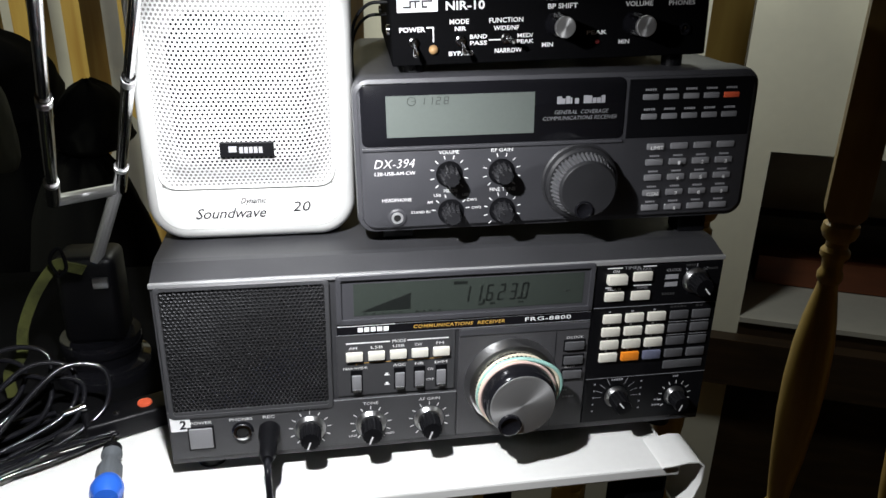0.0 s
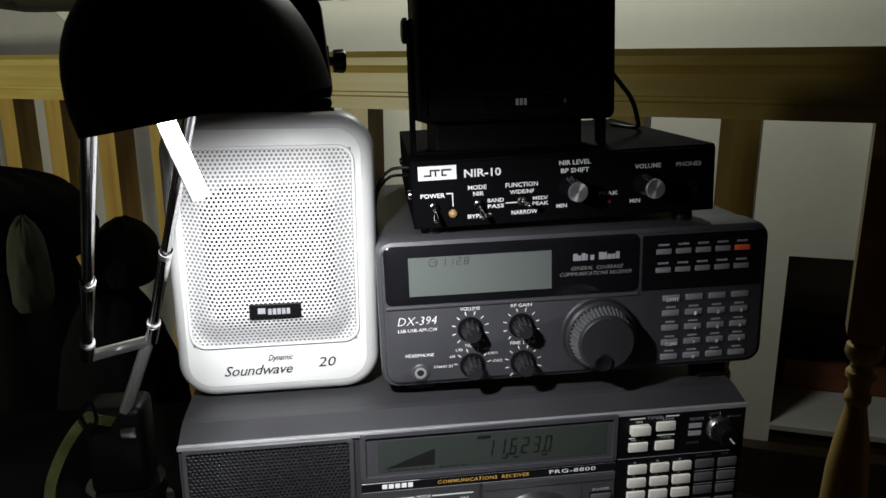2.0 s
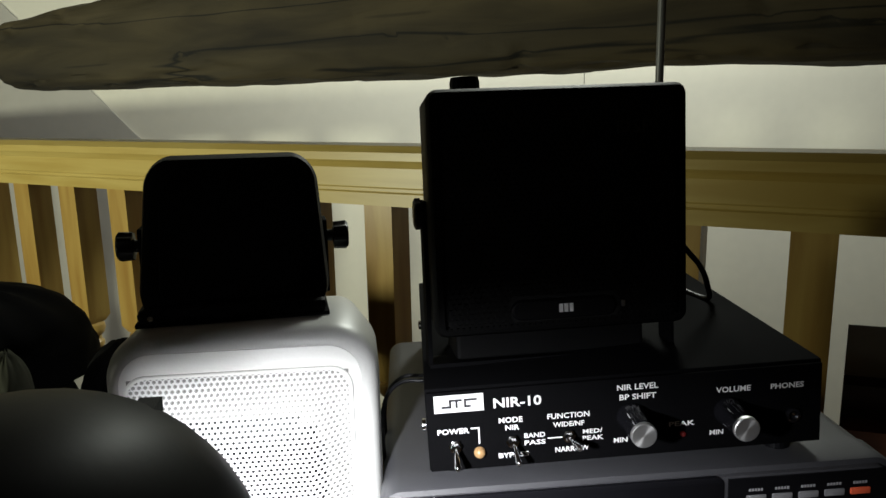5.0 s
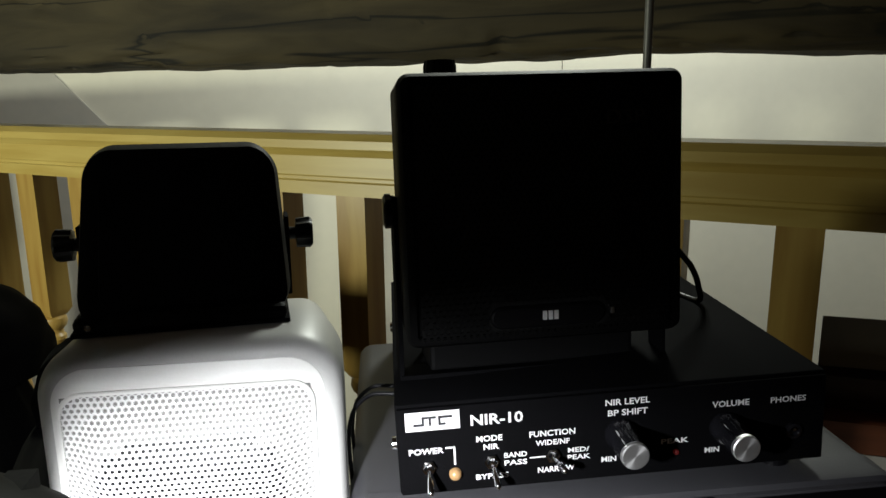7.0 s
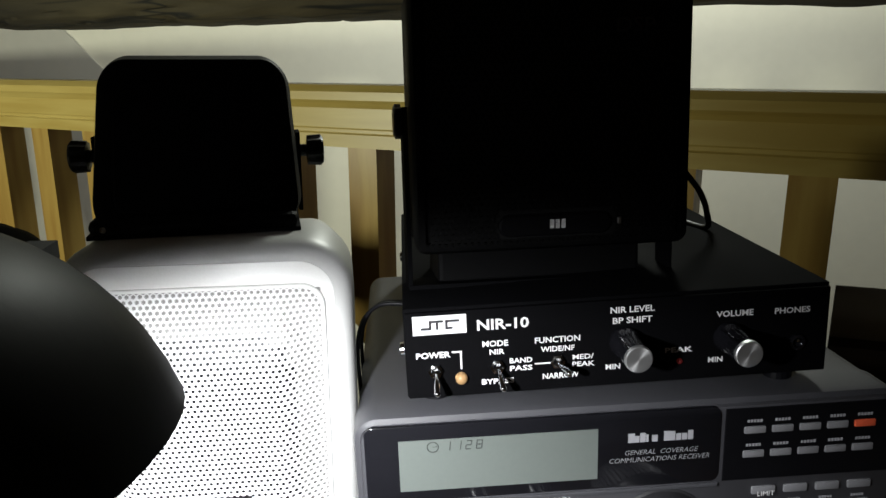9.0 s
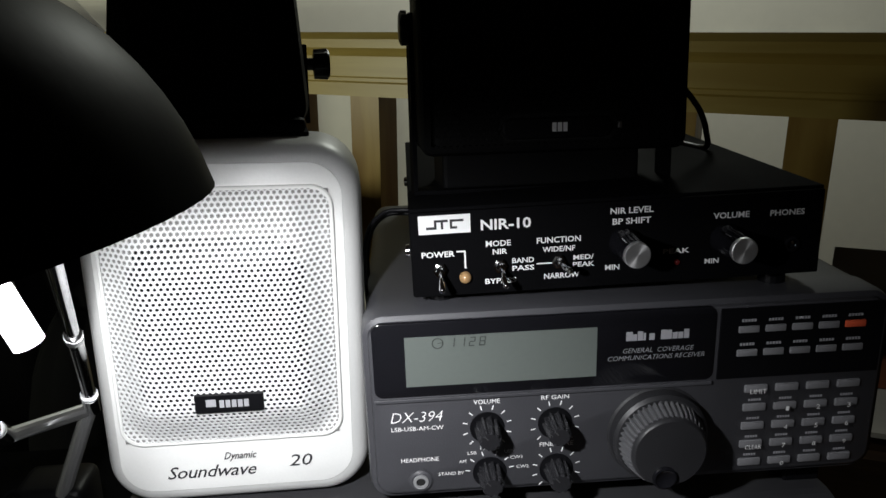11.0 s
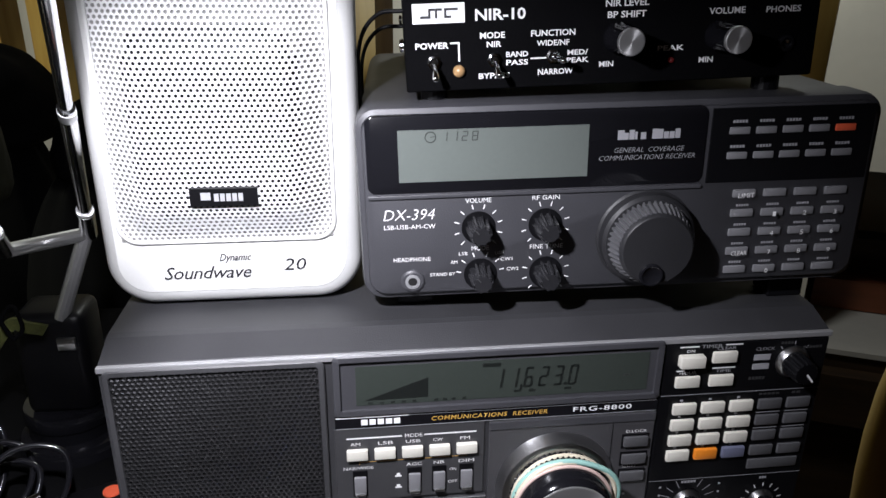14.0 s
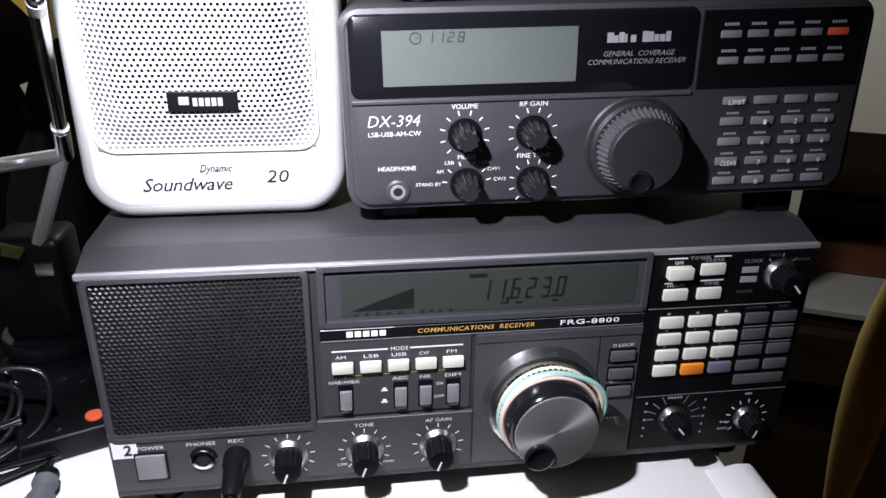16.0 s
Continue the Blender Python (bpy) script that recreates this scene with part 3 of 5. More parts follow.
stroke(103.4, 73.4, 129, 73.4, 0.8, frg, INK_WHITE, -1)
stroke(139.3, 73.4, 164, 73.4, 0.8, frg, INK_WHITE, -1)
lettering("MODE", 130.4, 138.4, 72.4, 2.0, frg, INK_WHITE, -1)
for i, word in enumerate(("AM", "LSB", "USB", "CW", "FM")):
    x = 103.2 + i * 12.85
    key(frg, x, x + 9.8, 61.4, 67.8, 4.2, CREAM, "cream mode key")
    lettering(word, x + 1.8, x + 1.8 + 2.3 * len(word), 69.3, 1.7, frg, INK_WHITE, -1)
stroke(109, 60.1, 160, 60.1, 0.3, frg, INK_GOLD, -1)
stroke(109, 60.1, 109, 58.6, 0.3, frg, INK_GOLD, -1)
lettering("NAR/WIDE", 101.5, 115.5, 56.0, 1.6, frg, INK_WHITE, -1)
for x, word in ((106.3, ""), (132, "AGC"), (143.8, "NB"), (157, "DIM")):
    part("slide_slot", box(x - 0.7, x + 6.3, -1.1, 0, 40.6, 55.2, 0.2), BLACK, frg)
    sw = key(frg, x, x + 5.6, 41.2, 52.4, 3.6, DX_KEY, name="push_switch")
    # silver strip painted as the highlight along the switch's lower edge
    part("switch_cap", box(x + 0.5, x + 5.1, -3.4, -2.4, 41.6, 43.0, 0.2), SILVER, sw)
    if word:
        lettering(word, x + 2.6 - 1.25 * len(word), x + 2.6 + 1.25 * len(word), 56.4, 1.7, frg, INK_WHITE, -1)
lettering("ON", 151.6, 154.8, 52.0, 1.6, frg, INK_WHITE, -1)
lettering("OFF", 150.8, 155.4, 44.8, 1.6, frg, INK_WHITE, -1)
for z in (50.5, 44):
    bm = bmesh.new()
    box(125.5, 128.6, -1.1, -0.9, z, z + 0.7, bm=bm)
    box(126.2, 127.9, -1.1, -0.9, z + 0.7, z + 1.9, bm=bm)
    part("switch_symbol", bm, INK_WHITE, frg)
# lower strip
part("lower_panel", box(0.5, 169.5, -1.4, 0.5, 4, 36.2, 0.4), PANEL, frg)
stroke(94, 36.0, 169.5, 36.0, 0.5, frg, INK_GREY, -1.65)
part("number_label", box(1.5, 12.5, -1.8, -1.3, 23.4, 32.5), INK_WHITE, frg, "white paper label with a hand-cut figure")
lettering("2", 6.4, 10.2, 25.2, 5.8, frg, INK_BLACK, -2.0, 0.1, 1, 0.03)
lettering("POWER", 12.6, 24.5, 27.2, 2.0, frg, INK_WHITE, -1.65)
part("power_surround", box(10.4, 25.4, -2.0, 0, 9.6, 25.8, 0.4), BLACK, frg)
key(frg, 11.4, 24.4, 10.6, 25.0, 4.6, DX_KEY, "grey power button", "power_button")
lettering("PHONES", 34.6, 47.6, 27.6, 1.9, frg, INK_WHITE, -1.65)
part("phones_jack", lathe([(6.4, 0), (6.4, -2.2), (5.6, -2.8), (3.4, -2.8), (3.2, -1)], 28, "y", (41.5, 0, 20.4)), BLACK_GLOSS, frg, "black headphone socket", 40)
part("jack_ring", lathe([(5.4, -2.6), (5.2, -3.6), (3.7, -3.7), (3.5, -2.4)], 24, "y", (41.5, 0, 20.4)), CHROME, frg, "chrome socket ring", 35)
part("phones_hole", lathe([(3.3, -1.2), (3.3, -2.7), (0.2, -2.75)], 20, "y", (41.5, 0, 20.4)), VOID, frg)
lettering("REC", 53.6, 60.4, 27.8, 1.9, frg, INK_WHITE, -1.65)


def pointer_knob(parent, x, z, r, length, skirt, line_angle, skirt_material=SILVER, tick_r=None, tick_angles=(), ink=INK_WHITE, flat=False):
    """Ribbed black knob on a silver skirt, with a white pointer line."""
    k = part("knob", lathe([(r * 1.02, -1.5), (r, -3), (r * 0.93, -length + 1.2), (r * 0.86, -length), (r * 0.5, -length - 0.2)], 40, "y", (x, 0, z), 16, 0.07, (0, 3)),
             BLACK, parent, "black ribbed knob", 35)
    part("skirt", lathe([(skirt, -1.4), (skirt, -2.2), (skirt * 0.82, -4.4), (r * 0.7, -4.6)], 40, "y", (x, 0, z)), skirt_material, k, smooth=35)
    s, c = math.sin(radians(line_angle)), math.cos(radians(line_angle))
    stroke(x, z, x + r * 0.84 * s, z + r * 0.84 * c, 0.9, k, ink, -length - 0.25, "pointer_line")
    if tick_r:
        ticks(x, z, tick_r, tick_r + 2.4, tick_angles, 0.55, parent, INK_WHITE, -1.65)
    return k


SWEEP = [-140 + i * 28 for i in range(11)]
for x, word, w in ((80.7, "SQUELCH", 6.6), (117, "TONE", 4.6), (152.8, "AF GAIN", 6.4)):
    pointer_knob(frg, x, 17.8, 6.6, 15, 9.2, 200, SILVER, 10.2, SWEEP)
    lettering(word, x - w, x + w, 31.4, 2.0, frg, INK_WHITE, -1.65)
lettering("LOW", 103.6, 108.4, 9.2, 1.5, frg, INK_WHITE, -1.65)
lettering("HIGH", 126.0, 131.0, 9.2, 1.5, frg, INK_WHITE, -1.65)
# main dial
part("dial_panel", box(170.2, 251.5, -1.2, 0.5, 4, 78.0, 0.4), CASE, frg)
part("dial_panel_lip", box(170.2, 251.5, -1.8, -1.1, 73.6, 78.0, 0.3), PANEL_DX, frg)
stroke(230.6, 78, 230.6, 4, 0.3, frg, BLACK, -1.45)
DX0, DZ0 = 203.5, 40.5
dial = part("tuning_dial", lathe([(29.5, -1), (29.2, -2.5), (27.2, -7.5), (24.2, -9)], 64, "y", (DX0, 0, DZ0)), SILVER, frg, "large silver tuning dial with rubber bands", 35)
part("dial_ribs", lathe([(24.2, -8), (24.2, -15.5), (23.6, -16)], 64, "y", (DX0, 0, DZ0), 56, 0.03), BLACK, dial, smooth=30)
part("dial_body", lathe([(22.6, -15.5), (22.0, -24), (20.4, -28), (19.6, -28.6)], 64, "y", (DX0, 0, DZ0)), BLACK_GLOSS, dial, "glossy black dial rim", 35)
part("dial_face", lathe([(19.7, -28.2), (19.4, -29.4), (18.8, -29.6), (0.4, -29.2)], 64, "y", (DX0, 0, DZ0)), STEEL, dial, "turned steel dial face", 35)
part("finger_hole", lathe([(7.0, -29.3), (7.0, -31.2), (6.0, -31.8), (4.6, -30.6), (0.4, -29.9)], 32, "y", (DX0 - 7.5, 0, DZ0 - 12)), BLACK_GLOSS, dial, "black finger dimple", 35)


def band(y0, tilt, r, thick, material, lift=0.0, turn=0.0):
    pts = []
    for i in range(49):
        a = 2 * math.pi * i / 48
        rr = r + lift * max(0, math.cos(a - radians(turn))) ** 6
        pts.append(((DX0 + rr * math.cos(a)) * MM, (y0 + tilt * math.sin(a + 0.6)) * MM, (DZ0 + rr * math.sin(a)) * MM))
    return part("rubber_band", tube(pts, thick * MM, 8), material, dial, smooth=60)


band(-12.6, 1.0, 23.6, 1.3, RUBBER_CREAM)
band(-14.8, -1.2, 23.5, 1.4, RUBBER_TEAL, 4.5, 18)
band(-16.8, 0.8, 23.2, 1.2, RUBBER_CREAM, 3.0, 24)
band(-18.4, -0.6, 23.0, 0.9, RUBBER_ROSE)
# lock keys beside the dial
for z, word in ((58.8, "D.LOCK"), (48.6, ""), (38.4, "SLOW")):
    part("key_well", box(235.8, 249.6, -1.5, 0, z - 0.8, z + 7.4, 0.2), BLACK, frg)
    key(frg, 236.6, 248.8, z, z + 6.5, 4.2, GREY_KEY)
    if word:
        lettering(word, 237.6, 237.6 + 1.75 * len(word), z + 8.3, 1.6, frg, INK_WHITE, -1.45)
bars(236, 241, 30, 31.2, 3, frg, INK_GREY, -1.45)
bars(238, 246, 25, 26.2, 4, frg, INK_GREY, -1.45)
# keypad block
part("keypad_panel", box(252.4, 333.6, -1.2, 0.5, 4, 113.8, 0.4), BLACK, frg)
stroke(252.6, 86.6, 333.4, 86.6, 0.35, frg, INK_GREY, -1.45)
stroke(252.6, 36.8, 333.4, 36.8, 0.35, frg, INK_GREY, -1.45)
for x, z, rise in ((259, 102.2, 7.5), (275.7, 103, 4), (258.8, 90.4, 4), (275.6, 90.4, 4)):
    key(frg, x, x + 12.0, z, z + 6.8, rise, CREAM, "cream timer key")
stroke(259, 112.6, 268.5, 112.6, 0.7, frg, INK_WHITE, -1.45)
lettering("TIMER", 269.6, 280, 111.6, 1.8, frg, INK_GREY, -1.45)
stroke(281.5, 112.9, 290, 112.9, 0.7, frg, INK_WHITE, -1.45)
lettering("ON", 262.5, 266.5, 109.6, 1.6, frg, INK_WHITE, -1.45)
lettering("CLEAR", 277.5, 287, 110.4, 1.5, frg, INK_GREY, -1.45)
stroke(258.8, 99.9, 263, 99.9, 0.7, frg, INK_WHITE, -1.45)
stroke(276.5, 100.6, 288, 100.6, 0.7, frg, INK_WHITE, -1.45)
lettering("HOUR", 260.5, 269, 97.9, 1.5, frg, INK_WHITE, -1.45)
lettering("TIME", 278.5, 286, 98.2, 1.5, frg, INK_GREY, -1.45)
for r, z in enumerate((75.5, 66.4, 57.4, 48.5)):
    for c, x in enumerate((259.4, 273.9, 288.4)):
        m, lab = (CREAM, "cream number key") if r < 3 or c == 0 else ((ORANGE, "orange entry key") if c == 1 else (BLUE_KEY, "blue-grey key"))
        key(frg, x, x + 11.6, z, z + 6.8, 4.4, m, lab)
        bars(x + 3.5, x + 5.5, z + 7.5, z + 8.4, 1, frg, INK_GREY, -1.45)
    for x in (303.2, 318.0):
        key(frg, x, x + 12, z, z + 6.6, 3.6, GREY_KEY, "dark grey key")
    if r < 2:
        stroke(303, z - 1.4, 315.5, z - 1.4, 0.4, frg, INK_GREY, -1.45)
        stroke(318, z - 1.4, 330, z - 1.4, 0.4, frg, INK_GREY, -1.45)
key(frg, 303.4, 330, 40.0, 46.6, 3.0, GREY_KEY, "long dark grey key")
bars(303, 314, 84, 85, 5, frg, INK_DIM, -1.45)
bars(320, 325, 84, 85, 2, frg, INK_DIM, -1.45)
# clock switch and small rotary knobs
lettering("CLOCK", 297, 306.5, 108.8, 1.7, frg, INK_GREY, -1.45)
bars(309.5, 316, 111.6, 112.8, 4, frg, INK_DIM, -1.45)
bars(321, 331, 108.8, 110, 6, frg, INK_DIM, -1.45)
for z in (103.6, 98.6):
    part("label_plate", box(296.8, 305, -1.5, -1.1, z, z + 3), INK_GREY, frg)
bars(296, 304.5, 93, 94.4, 5, frg, INK_DIM, -1.45)
pointer_knob(frg, 316.5, 102.0, 6.4, 14, 8.4, 140, SILVER)
ticks(316.5, 102.0, 9, 11, (-40, 0, 40), 0.5, frg, INK_GREY, -1.45)
pointer_knob(frg, 274.0, 22.6, 6.0, 15, 7.6, -40, SILVER)
ticks(274.0, 22.6, 10, 15, (-90, -70, -50, -28, 28, 50, 70, 90), 0.4, frg, INK_GREY, -1.45)
for z in (12, 17, 22, 27, 32):
    bars(258.5, 260, z, z + 1, 1, frg, INK_GREY, -1.45)
    bars(290, 291.5, z, z + 1, 1, frg, INK_GREY, -1.45)
bars(270, 278, 34.4, 35.6, 5, frg, INK_GREY, -1.45)
pointer_knob(frg, 314.6, 19.8, 5.6, 13, 7.0, -160, SILVER, 9.0, [-130 + i * 26 for i in range(11)])
bars(301, 305, 17, 18, 2, frg, INK_GREY, -1.45)
bars(300, 306, 13, 14, 3, frg, INK_GREY, -1.45)
bars(312, 316, 33.6, 34.8, 3, frg, INK_GREY, -1.45)

# plug in the recording socket, with its lead
lead = thing("audio_lead", Matrix.Translation((-0.108, 0, 0.755)), "black audio lead plugged into the receiver's front", "cable")
part("plug", lathe([(6.2, -1), (6.2, -9), (5.2, -12), (4.6, -26), (3.0, -30)], 24, "y", (56.8, 0, 19.5)), BLACK, lead, "black moulded plug", 40)
part("wire", tube(smooth_line([(56.8, -29, 19.4), (57.2, -38, 15), (57.5, -42, 2), (57.0, -43, -12), (56.0, -45, -60), (54, -47, -180)]), 1.9, 10, MM), BLACK_GLOSS, lead, smooth=60)

# ---- smaller receiver in the middle ----
DXM = Matrix.Translation((0.0, 0.0268, 0.8812)) @ Matrix.Rotation(radians(-3.3), 4, "Z") @ Matrix.Rotation(radians(-1.8), 4, "Y")
dxr = thing("tabletop_receiver", DXM, "charcoal plastic tabletop receiver with a grey display and keypad", "radio receiver")
part("case", shell(6, 4.5, [(1, 5, 235, 89.5, 10), (-0.6, 3.0, 235, 89.5, 10), (0.2, 0.8, 235, 89.5, 10), (3, 0, 235, 89.5, 10), (18, 0, 235, 89.5, 10), (19, 1, 235, 89.5, 10), (205, 1, 235, 89.5, 10), (208, 5, 235, 89.5, 10)]), PANEL_DX, dxr, smooth=35)
part("front_panel", shell(9, 7.5, [(-0.5, 0, 229, 83.5, 8), (-2.2, 0.6, 229, 83.5, 8), (-2.8, 1.6, 229, 83.5, 8)]), PANEL_DX, dxr, smooth=35)
for x in (30, 216):
    part("foot", box(x - 9, x + 9, 12, 28, -3.0 - 0.0314 * x, 5, 1), BLACK, dxr)
    part("foot", box(x - 9, x + 9, 170, 188, -3.0 - 0.0314 * x, 5, 1), BLACK, dxr)
win = part("display_window", shell(10.5, 56.2, [(-2, 0, 150, 35, 4), (-3.2, 0.3, 150, 35, 4), (-3.5, 0.8, 150, 35, 4)]), BLACK_GLOSS, dxr, "glossy black display window", 35)
part("screen", box(24.6, 107.6, -3.9, -3.4, 61.6, 84.6), LCD, win, "grey-green liquid crystal screen")
digits("1128", 43.2, 79.4, 2.6, 4.2, 4.4, win, LCD_FAINT, -4.05)
part("clock_symbol", tube([(38.7 + 2.3 * math.cos(a * math.pi / 12), -4.02, 81.4 + 2.3 * math.sin(a * math.pi / 12)) for a in range(25)], 0.22, 6, MM), LCD_FAINT, win)
stroke(38.7, 81.4, 40.6, 81.6, 0.3, win, LCD_FAINT, -4.05, "clock_hand")
bm = bmesh.new()
for i, (w, h) in enumerate(((2.8, 4.2), (2.2, 3.0), (2.3, 4.2), (1.0, 3.4), (2.3, 3.0), (0, 0), (2.6, 4.4), (2.2, 4.2), (2.2, 3.0), (2.2, 3.0), (2.2, 4.2))):
    if w:
        box(120.4 + 2.55 * i, 120.4 + 2.55 * i + w, -3.75, -3.55, 77.3, 77.3 + h, bm=bm)
part("logo_mark", bm, INK_GREY, dxr)
lettering("GENERAL  COVERAGE", 119.2, 150.6, 71.6, 2.2, dxr, INK_MID, -3.75, 0.25)
lettering("COMMUNICATIONS RECEIVER", 112.6, 155.6, 68.2, 2.2, dxr, INK_MID, -3.75, 0.25)
part("panel_edge", box(10.5, 160, -4.0, -2.4, 54.0, 55.8, 0.4), PANEL_DX, dxr)
part("key_field", box(162, 236, -3.1, -2, 55.8, 89.6, 0.4), BLACK, dxr)
lettering("DX-394", 16.9, 39.9, 44.0, 5.0, dxr, INK_WHITE, -3.05, 0.25, 1.0, -0.012)
lettering("LSB-USB-AM-CW", 17, 40, 39.8, 2.0, dxr, INK_WHITE, -3.05)
lettering("HEADPHONE", 20.6, 37.4, 24.0, 2.0, dxr, INK_WHITE, -3.05)
part("headphone_jack", lathe([(5.4, -2), (5.4, -3.6), (4.4, -4.2), (3.0, -4.0), (2.6, -3.0)], 28, "y", (28.9, 0, 14.4)), PANEL_DX, dxr, smooth=35)
part("jack_ring", lathe([(3.5, -3.4), (3.4, -4.8), (2.2, -4.9), (2.0, -3.4)], 24, "y", (28.9, 0, 14.4)), TRIM, dxr, smooth=35)
part("jack_hole", lathe([(2.1, -3.4), (2.1, -4.2), (0.2, -4.25)], 16, "y", (28.9, 0, 14.4)), VOID, dxr)


def small_knob(x, z, word, w, angles):
    part("knob_well", lathe([(7.7, -2.5), (7.7, -3.3), (6.8, -3.4)], 36, "y", (x, 0, z)), BLACK, dxr, smooth=35)
    k = part("knob", lathe([(5.9, -3), (5.7, -6), (5.0, -14), (4.5, -15.2), (3.8, -15.4), (0.3, -15.2)], 40, "y", (x, 0, z), 10, 0.20, (0, 3)), KNOB_GLOSS, dxr, "charcoal ribbed knob", 35)
    stroke(x - 1.0, z + 1.2, x - 2.6, z + 3.0, 0.5, k, INK_DIM, -15.7, "pointer_line")
    lettering(word, x - w, x + w, z + 11.8, 2.1, dxr, INK_WHITE, -3.05)
    ticks(x, z, 9.0, 11.2, angles, 0.5, dxr, INK_WHITE, -3.05)


small_knob(59.4, 39.2, "VOLUME", 5.8, [-135 + i * 30 for i in range(10)])
small_knob(89.8, 39.4, "RF GAIN", 6.2, [-135 + i * 30 for i in range(10)])
small_knob(60.2, 16.4, "MODE", 4.0, [-82, -50, -18, 18, 50, 78])
small_knob(90.6, 16.0, "FINE TUNE", 7.6, [-135 + i * 30 for i in range(10)])
for x0, x1, z, word in ((37.0, 48.6, 16.2, "STAND BY"), (46.5, 49.6, 22.0, "AM"), (50.4, 54.4, 26.0, "LSB"), (67, 71, 25.8, "USB"), (69.5, 75, 22.6, "CW1"), (72.4, 78, 17.6, "CW2")):
    lettering(word, x0, x1, z, 1.6, dxr, INK_WHITE, -3.05)
tun = part("tuning_dial", lathe([(22.8, -2.4), (22.8, -3.2), (21.8, -3.8), (21.4, -8.5), (20.0, -10)], 64, "y", (136.3, 0, 31.5)), DIAL_BLACK, dxr, "large charcoal tuning dial", 35)
part("dial_ribs", lathe([(19.6, -9), (17.8, -17), (16.6, -19.2)], 64, "y", (136.3, 0, 31.5), 46, 0.07), GREY_KEY, tun, smooth=30)
part("dial_face", lathe([(16.7, -18.6), (16.2, -20.4), (15.4, -21.2), (0.4, -21.4)], 64, "y", (136.3, 0, 31.5)), DIAL_BLACK, tun, smooth=35)
part("finger_dimple", lathe([(5.4, -21.3), (5.2, -22.6), (4.4, -22.8), (3.4, -22.0), (0.3, -21.7)], 32, "y", (134, 0, 20.2)), BLACK_GLOSS, tun, smooth=35)
for i in range(5):
    x = 174.9 + 12.0 * i
    for z, mtl in ((77.2, RED_ORANGE if i == 4 else DX_KEY), (66.0, DX_KEY)):
        key(dxr, x - 4.6, x + 4.6, z, z + 4.2, 5.6, mtl, "red-orange power key" if mtl is RED_ORANGE else "")
        bars(x - 3.4, x + 3.4, z + 5.8, z + 7.0, 5, dxr, INK_GREY, -3.35)
for r in range(5):
    for c in range(4):
        x, z = 180.6 + 14.25 * c, 48.0 - 9.35 * r
        key(dxr, x - 5.2, x + 5.2, z, z + 4.6, 5.6, DX_KEY)
        if r:
            bars(x - 2.8, x + 3.2, z + 5.6, z + 6.6, 5, dxr, INK_GREY, -3.05)
for (r, c), ch in {(1, 1): "1", (1, 2): "2", (1, 3): "3", (2, 1): "4", (2, 2): "5", (2, 3): "6", (3, 1): "7", (3, 2): "8", (3, 3): "9", (4, 1): "0", (3, 0): "CLEAR", (0, 0): "LIMIT"}.items():
    x, z = 180.6 + 14.25 * c, 48.0 - 9.35 * r
    w = 0.75 * len(ch)
    lettering(ch, x - w, x + w, z + 1.2, 2.2, dxr, INK_WHITE, -5.85)

# ---- noise filter box on top ----
NIM = Matrix.Translation((0.0315, 0.0305, 0.969)) @ Matrix.Rotation(radians(-3.8), 4, "Z") @ Matrix.Rotation(radians(-2.7), 4, "Y")
nir = thing("audio_filter_box", NIM, "black steel audio filter box with white lettering and toggle switches", "audio filter")
part("case", box(-4.2, 173.4, 1, 192, 12, 51.2, 0.8), BLACK_METAL, nir, smooth=40)
part("front_panel", box(-3.6, 172.8, -1.0, 1.2, 12.6, 49.8, 0.5), BLACK_METAL, nir, smooth=40)
for x in (8, 160):
    for y in (14, 176):
        part("foot", lathe([(6, 7.4 - 0.016 * x), (6, 12.2)], 18, "z", (x, y, 0)), BLACK, nir)
part("screw", lathe([(3, -4.6), (2.8, -6.2), (0.3, -6.6)], 16, "x", (0, 9, 31)), CHROME, nir, smooth=40)
part("screw", lathe([(3, -4.6), (2.8, -6.2), (0.3, -6.6)], 16, "x", (0, 160, 31)), CHROME, nir, smooth=40)
T = -1.25
part("logo_plate", box(-0.4, 21.4, T, -0.9, 40.4, 48.4), INK_WHITE, nir, "white maker's plate")
bm = bmesh.new()
for x0, x1, z0, z1 in ((2.8, 7.2, 42.4, 43.5), (6.2, 7.2, 43.4, 46.4), (6.2, 12.0, 45.4, 46.4), (9.0, 10.0, 42.4, 45.5), (12.8, 15.8, 42.4, 43.4), (12.8, 13.8, 43.4, 46.4), (12.8, 18.6, 45.4, 46.4)):
    box(x0, x1, T - 0.15, T, z0, z1, bm=bm)
part("logo_mark", bm, INK_BLACK, nir)
W = INK_WHITE
lettering("NIR-10", 25.7, 46.9, 41.0, 4.5, nir, W, T, 0, 1, 0.022)
lettering("POWER", 0.3, 14.3, 30.2, 2.5, nir, W, T, 0, 1, 0.02)
stroke(15.0, 32.2, 18.9, 32.2, 0.7, nir, W, T)
stroke(18.6, 32.4, 18.6, 24.6, 0.7, nir, W, T)
lettering("MODE", 27.6, 38.2, 33.6, 2.5, nir, W, T, 0, 1, 0.02)
lettering("NIR", 30.4, 36.6, 30.0, 2.3, nir, W, T, 0, 1, 0.02)
lettering("BYPASS", 26.8, 40.2, 17.0, 2.3, nir, W, T, 0, 1, 0.02)
lettering("BAND", 38.6, 48, 25.6, 2.2, nir, W, T, 0, 1, 0.02)
lettering("PASS", 38.6, 48, 22.2, 2.2, nir, W, T, 0, 1, 0.02)
stroke(49, 24.6, 55.6, 24.6, 0.6, nir, W, T)
lettering("FUNCTION", 49.2, 68, 33.6, 2.5, nir, W, T, 0, 1, 0.02)
